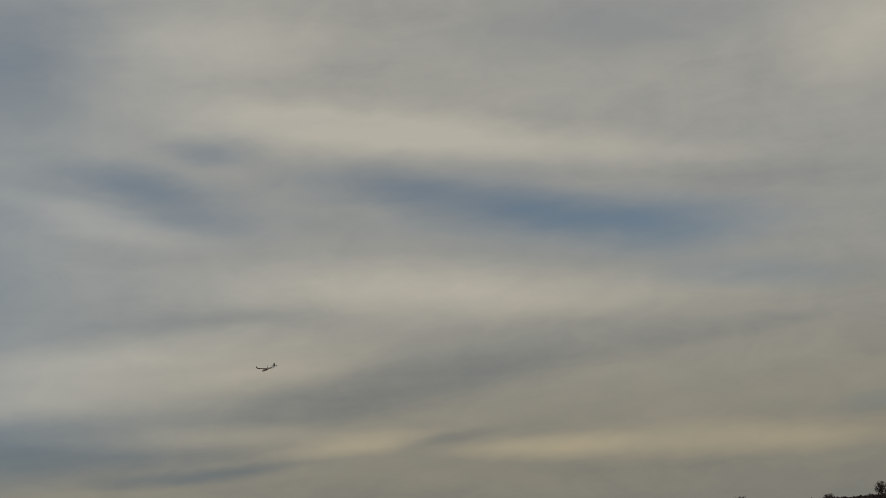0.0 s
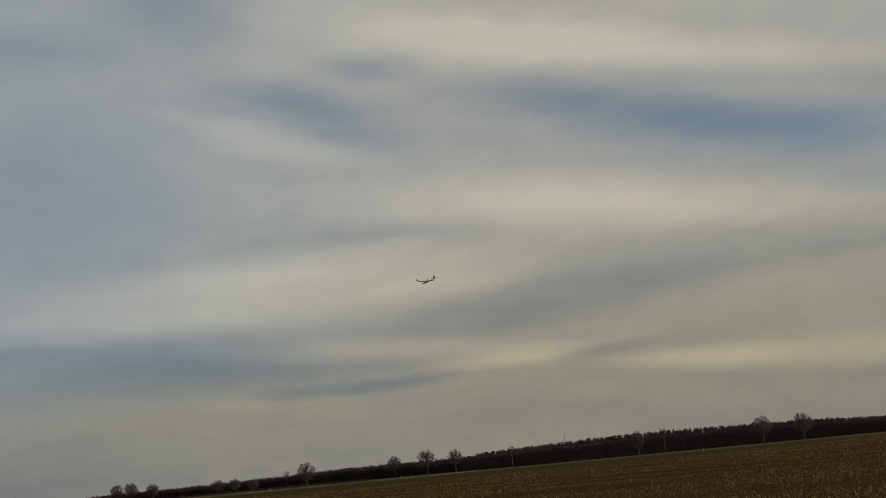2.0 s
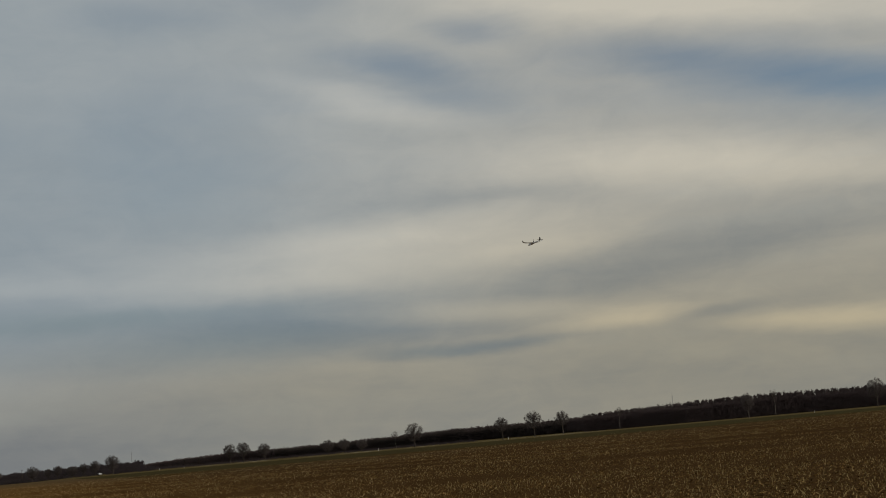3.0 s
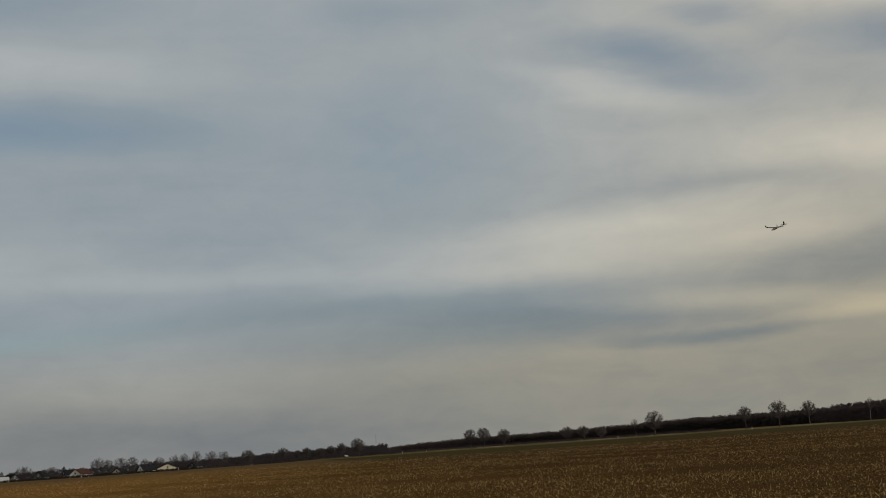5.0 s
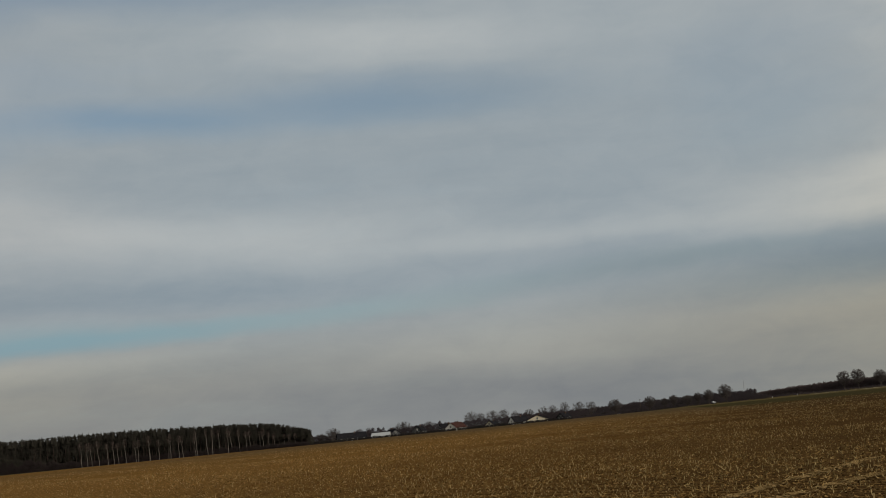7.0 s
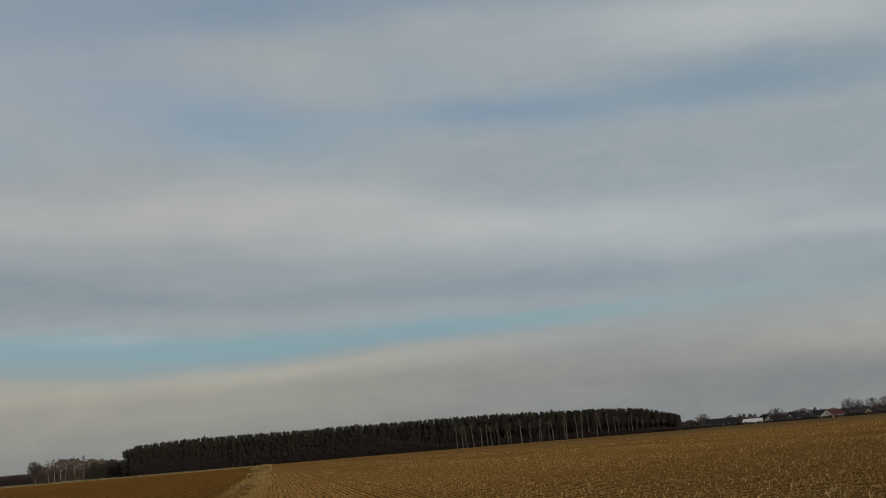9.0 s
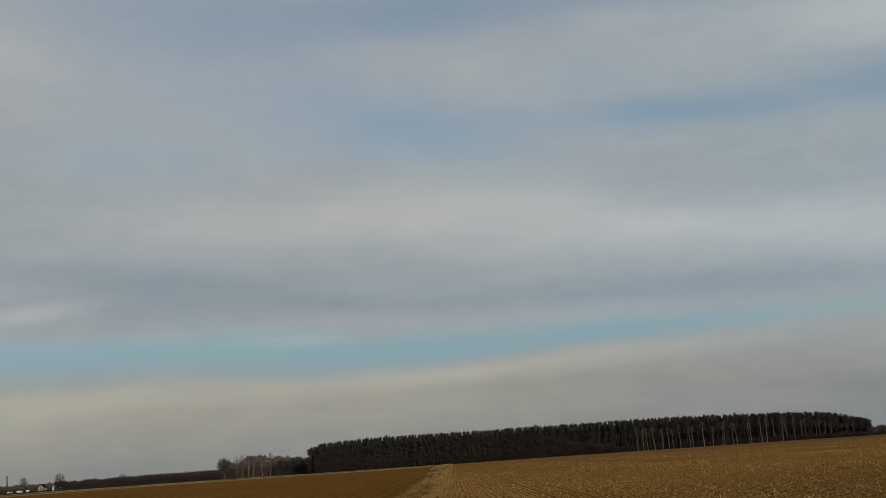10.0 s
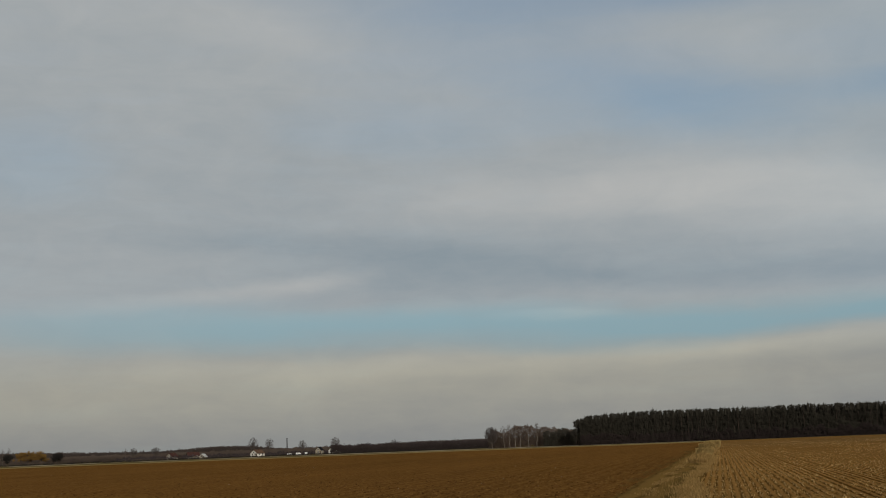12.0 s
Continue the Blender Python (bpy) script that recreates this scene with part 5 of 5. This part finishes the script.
# the hamlet beyond the ploughed field
house(-54.85, 1000, 6.8, 8.0, 2.2, 4.7, 42, WHITE_WALL, BROWN_ROOF, "white gabled house with brown tiled roof", 2)
house(-51.55, 985, 6.8, 8.0, 2.4, 5.4, 35, WHITE_WALL, DARK_ROOF, "white gabled house with dark roof", 2)
house(-52.15, 995, 4.2, 6.0, 2.8, 5.0, 20, DULL_WALL, DARK_ROOF, "small cream outbuilding with pointed gable", 1, False, "outbuilding")
house(-57.6, 1018, 6.4, 8.5, 1.9, 4.6, 80, DULL_WALL, RED_ROOF, "low house with large red roof", 3)
house(-58.35, 1030, 5.6, 7.0, 2.2, 4.6, 40, DULL_WALL, RED_ROOF, "house with red roof behind shrubs", 2)
house(-57.0, 990, 4.0, 4.6, 1.2, 3.2, 25, DULL_WALL, PALE_ROOF, "pale shed with pointed gable", 1, False, "shed")


def factory_chimney():
    root = base("factory_chimney", stand(-53.45, 1400))
    bm = bmesh.new()
    bmesh.ops.create_cone(bm, cap_ends=True, segments=14, radius1=0.75, radius2=0.5, depth=16.4, matrix=Matrix.Translation((0, 0, 8.0)))
    part("stack", bm, GREY_WALL, root)
    bm = bmesh.new()
    bmesh.ops.create_cone(bm, cap_ends=True, segments=14, radius1=0.62, radius2=0.62, depth=0.7, matrix=Matrix.Translation((0, 0, 16.3)))
    part("collar", bm, DARK_ROOF, root)
    tagged(root, "tall dark grey factory chimney beyond the hamlet", "chimney")


def mast(az, dist, tall):
    """A slender lattice mast with three legs, bracing and an aerial."""
    root = base("radio_mast", stand(az, dist))
    legs = [(0.8 * math.cos(a), 0.8 * math.sin(a)) for a in (0.5, 2.6, 4.7)]
    for x, y in legs:
        v, f = tubes([((x, y, -0.1), (x * 0.3, y * 0.3, tall))[:2] + (0.09, 0.06)], 6)
        soup("leg", v, f, STEEL, root)
    braces = []
    n = int(tall / 1.6)
    for i in range(n):
        k0, k1 = 1 - 0.7 * i / n, 1 - 0.7 * (i + 1) / n
        for j in range(3):
            a, b = legs[j], legs[(j + 1) % 3]
            braces.append(((a[0] * k0, a[1] * k0, tall * i / n), (b[0] * k1, b[1] * k1, tall * (i + 1) / n), 0.035, 0.035))
    v, f = tubes(braces, 4)
    soup("bracing", v, f, STEEL, root)
    v, f = tubes([((0, 0, tall - 0.2), (0, 0, tall + 3.0), 0.06, 0.03)], 6)
    soup("aerial", v, f, STEEL, root)
    tagged(root, "slender grey lattice radio mast above the wood", "mast")


factory_chimney()
mast(23.4, 1150, 23.0)
mast(0.55, 1500, 20.0)


def pole(az, dist, tall, label):
    root = base("utility_pole", stand(az, dist))
    v, f = tubes([((0, 0, -0.2), (0, 0, tall), 0.16, 0.11)], 8)
    soup("post", v, f, DARK_WOOD, root)
    bm = bmesh.new()
    box(bm, -0.8, -0.06, tall - 0.6, 0.8, 0.06, tall - 0.45, 0.01)
    part("crossarm", bm, DARK_WOOD, root)
    for x in (-0.7, 0.0, 0.7):
        v, f = tubes([((x, 0, tall - 0.45), (x, 0, tall - 0.25), 0.05, 0.04)], 6)
        soup("insulator", v, f, CONCRETE, root)
    tagged(root, label, "pole")


pole(-55.8, 1000, 7.0, "dark wooden utility pole beside the hamlet")
pole(-3.8, 860, 8.0, "wooden utility pole in the village hedgerow")


def van(az, dist, turn, label, long=3.5, tall=1.6):
    root = base("van", stand(az, dist), az + turn)
    bm = bmesh.new()
    prof = [(-long / 2, 0.35), (long / 2, 0.35), (long / 2, 0.95), (long * 0.36, 1.1), (long * 0.24, tall), (-long * 0.47, tall), (-long / 2, tall * 0.9)]
    a = [bm.verts.new((x, -0.85, z)) for x, z in prof]
    b = [bm.verts.new((x, 0.85, z)) for x, z in prof]
    bm.faces.new(a)
    bm.faces.new(b[::-1])
    for i in range(len(prof)):
        j = (i + 1) % len(prof)
        bm.faces.new((a[j], a[i], b[i], b[j]))
    bmesh.ops.recalc_face_normals(bm, faces=bm.faces[:])
    bmesh.ops.bevel(bm, geom=bm.edges[:], offset=0.06, segments=2, affect="EDGES")
    part("body", bm, CAR_PAINT, root)
    bm = bmesh.new()
    box(bm, -long * 0.30, -0.87, 1.1, long * 0.24, 0.87, tall - 0.25, 0.03)
    part("side_window", bm, GLASS, root)
    for x in (-long * 0.32, long * 0.32):
        for y in (-0.8, 0.8):
            bm = bmesh.new()
            bmesh.ops.create_cone(bm, cap_ends=True, segments=14, radius1=0.34, radius2=0.34, depth=0.22, matrix=Matrix.Translation((x, y, 0.34)) @ Matrix.Rotation(radians(90), 4, "X"))
            w = part("wheel", bm, TYRE, root)
            bm = bmesh.new()
            bmesh.ops.create_cone(bm, cap_ends=True, segments=10, radius1=0.18, radius2=0.18, depth=0.24, matrix=Matrix.Translation((x, y, 0.34)) @ Matrix.Rotation(radians(90), 4, "X"))
            part("rim", bm, STEEL, w)
    tagged(root, label, "van")


van(-52.98, 940, 5, "white van parked beside the hamlet")
van(-52.66, 945, 100, "white van parked behind another van", 3.2, 1.5)
van(-53.35, 945, 0, "low white car parked near the hamlet", 3.4, 1.2)
van(-0.75, 743, 80, "white car parked by the village hedge", 3.4, 1.3)
van(-4.75, 747, 85, "white car parked beside the hedgerow", 3.4, 1.3)


def fence(az0, az1, dist, n, label):
    root = base("fence", stand((az0 + az1) / 2, dist), (az0 + az1) / 2)
    long = math.radians(az1 - az0) * dist
    for i in range(n):
        x = -long / 2 + long * i / (n - 1)
        bm = bmesh.new()
        h = 1.25 + rng.uniform(-0.1, 0.1)
        box(bm, x - 0.11, -0.11, -0.2, x + 0.11, 0.11, h, 0.03)
        part("post", bm, DARK_WOOD, root)
    for z in (0.45, 0.95):
        bm = bmesh.new()
        box(bm, -long / 2, -0.16, z, long / 2, -0.115, z + 0.13)
        part("rail", bm, DARK_WOOD, root)
    tagged(root, label, "fence")


fence(-64.9, -62.3, 900, 18, "dark wooden post fence before the ochre trees")
fence(-60.3, -58.6, 930, 12, "dark wooden post fence near the shrubs")


def marker(az, dist, tall, label):
    """A white marker post with a dark cap and foot."""
    root = base("marker_post", stand(az, dist))
    bm = bmesh.new()
    box(bm, -0.07, -0.06, 0.0, 0.07, 0.06, tall, 0.02)
    part("post", bm, WHITE_WALL, root)
    bm = bmesh.new()
    box(bm, -0.18, -0.14, tall, 0.18, 0.14, tall + 0.12, 0.02)
    part("cap", bm, DARK_ROOF, root)
    tagged(root, label, "marker post")


marker(29.1, 560, 1.0, "white marker post at the edge of the wood")
marker(1.65, 700, 1.1, "white marker post by the meadow track")
marker(2.65, 700, 1.0, "white marker post by the meadow track")
marker(10.8, 640, 1.4, "pale marker post in the wheat field")
marker(16.35, 640, 1.2, "pale marker post below the roadside tree")


def track(name, az0, az1, d0, d1, width, label):
    """A pale sandy track along the far side of the fields."""
    n = 40
    verts, faces = [], []
    for i in range(n + 1):
        k = i / n
        az, d = az0 + (az1 - az0) * k, d0 + (d1 - d0) * k
        for w in (0, width):
            p = polar(az, d + w + 1.2 * math.sin(i * 0.9))
            verts.append((p.x, p.y, lie(p.x, p.y) + 0.06))
    for i in range(n):
        faces.append((2 * i, 2 * i + 2, 2 * i + 3, 2 * i + 1))
    tagged(sheet(name, verts, faces, SAND), label, "track", kind="structure")


track("track_hamlet", -69, -36, 690, 575, 55, "pale sandy track between ploughed field and hamlet")
track("track_wood", 3.0, 20.5, 725, 680, 16, "pale sandy track before the far wood")


# ---- the model glider ----
def glider():
    """A white foam glider seen from behind, turning away: x forward, y to its left, z up."""
    az, el = GLIDER
    d = Vector((math.sin(radians(az)) * math.cos(radians(el)), math.cos(radians(az)) * math.cos(radians(el)), math.sin(radians(el))))
    view = look(EYE, EYE + d, -5.4).to_3x3()
    ahead = view @ Vector((-0.67, -0.27, -0.69))
    left = view @ Vector((-0.717, -0.057, 0.69))
    ahead.normalize()
    left = (left - ahead * left.dot(ahead)).normalized()
    up = ahead.cross(left)
    root = new("model_glider")
    root.matrix_world = Matrix.Translation(EYE + d * 89.0) @ Matrix((ahead, left, up)).transposed().to_4x4()
    root.empty_display_size = 0.2

    bm = bmesh.new()
    rings = []
    for x, w, h, z in ((0.58, 0.012, 0.012, 0.0), (0.54, 0.035, 0.035, 0.0), (0.42, 0.055, 0.065, 0.005), (0.2, 0.06, 0.075, 0.01), (-0.02, 0.05, 0.055, 0.015), (-0.25, 0.028, 0.032, 0.02), (-0.66, 0.016, 0.02, 0.025), (-0.70, 0.006, 0.010, 0.025)):
        rings.append([bm.verts.new((x, w * math.cos(i * math.pi / 5), z + h * math.sin(i * math.pi / 5))) for i in range(10)])
    for a, b in zip(rings, rings[1:]):
        for i in range(10):
            j = (i + 1) % 10
            bm.faces.new((a[i], a[j], b[j], b[i]))
    bm.faces.new(rings[0][::-1])
    bm.faces.new(rings[-1])
    bmesh.ops.recalc_face_normals(bm, faces=bm.faces[:])
    part("fuselage", bm, FOAM_WHITE, root)

    def foil(stations):
        """A lofted wing: (span place y, z, leading x, chord, thickness)."""
        bm = bmesh.new()
        rs = []
        for y, z, lx, c, t in stations:
            rs.append([bm.verts.new((lx - c * u, y, z + t * v)) for u, v in ((0.0, 0.1), (0.08, 0.6), (0.3, 1.0), (0.65, 0.55), (1.0, 0.05), (0.65, -0.1), (0.3, -0.25), (0.08, -0.3))])
        for a, b in zip(rs, rs[1:]):
            for i in range(8):
                j = (i + 1) % 8
                bm.faces.new((a[i], a[j], b[j], b[i]))
        bm.faces.new(rs[0][::-1])
        bm.faces.new(rs[-1])
        bmesh.ops.recalc_face_normals(bm, faces=bm.faces[:])
        return bm

    for s in (1, -1):
        w = part("wing", foil([(s * 0.03, 0.05, 0.22, 0.22, 0.028), (s * 0.45, 0.065, 0.215, 0.20, 0.024), (s * 0.72, 0.09, 0.20, 0.165, 0.02), (s * 0.86, 0.13, 0.17, 0.12, 0.014), (s * 0.92, 0.19, 0.13, 0.075, 0.010)]), FOAM_WHITE, root)
        part("wing_tip", foil([(s * 0.921, 0.192, 0.13, 0.075, 0.010), (s * 0.94, 0.235, 0.10, 0.045, 0.006)]), FOAM_DARK, w, "dark upturned wing tip")
    part("tailplane", foil([(-0.27, 0.06, -0.58, 0.09, 0.010), (0.0, 0.06, -0.55, 0.13, 0.014), (0.27, 0.06, -0.58, 0.09, 0.010)]), FOAM_WHITE, root)
    bm = foil([(0.02, 0, -0.52, 0.17, 0.014), (0.16, 0, -0.57, 0.13, 0.010), (0.24, 0, -0.61, 0.09, 0.006)])
    bmesh.ops.transform(bm, verts=bm.verts[:], matrix=Matrix.Rotation(radians(90), 4, "X"))
    part("fin", bm, FOAM_DARK, root, "dark tail fin")
    bm = bmesh.new()
    bmesh.ops.create_uvsphere(bm, u_segments=12, v_segments=8, radius=1.0, matrix=Matrix.LocRotScale((0.30, 0, 0.065), None, (0.13, 0.04, 0.035)))
    part("canopy", bm, FOAM_DARK, root, "dark canopy")
    bm = bmesh.new()
    box(bm, -0.02, -0.012, 0.06, 0.03, 0.012, 0.15, 0.004)
    part("motor_pylon", bm, FOAM_DARK, root)
    bm = bmesh.new()
    box(bm, -0.035, -0.012, 0.05, -0.022, 0.012, 0.25, 0.003)
    part("propeller", bm, FOAM_DARK, root)
    tagged(root, "white foam model glider in flight over the field", "model aircraft")


GLIDER = (18.24, 8.09)
glider()
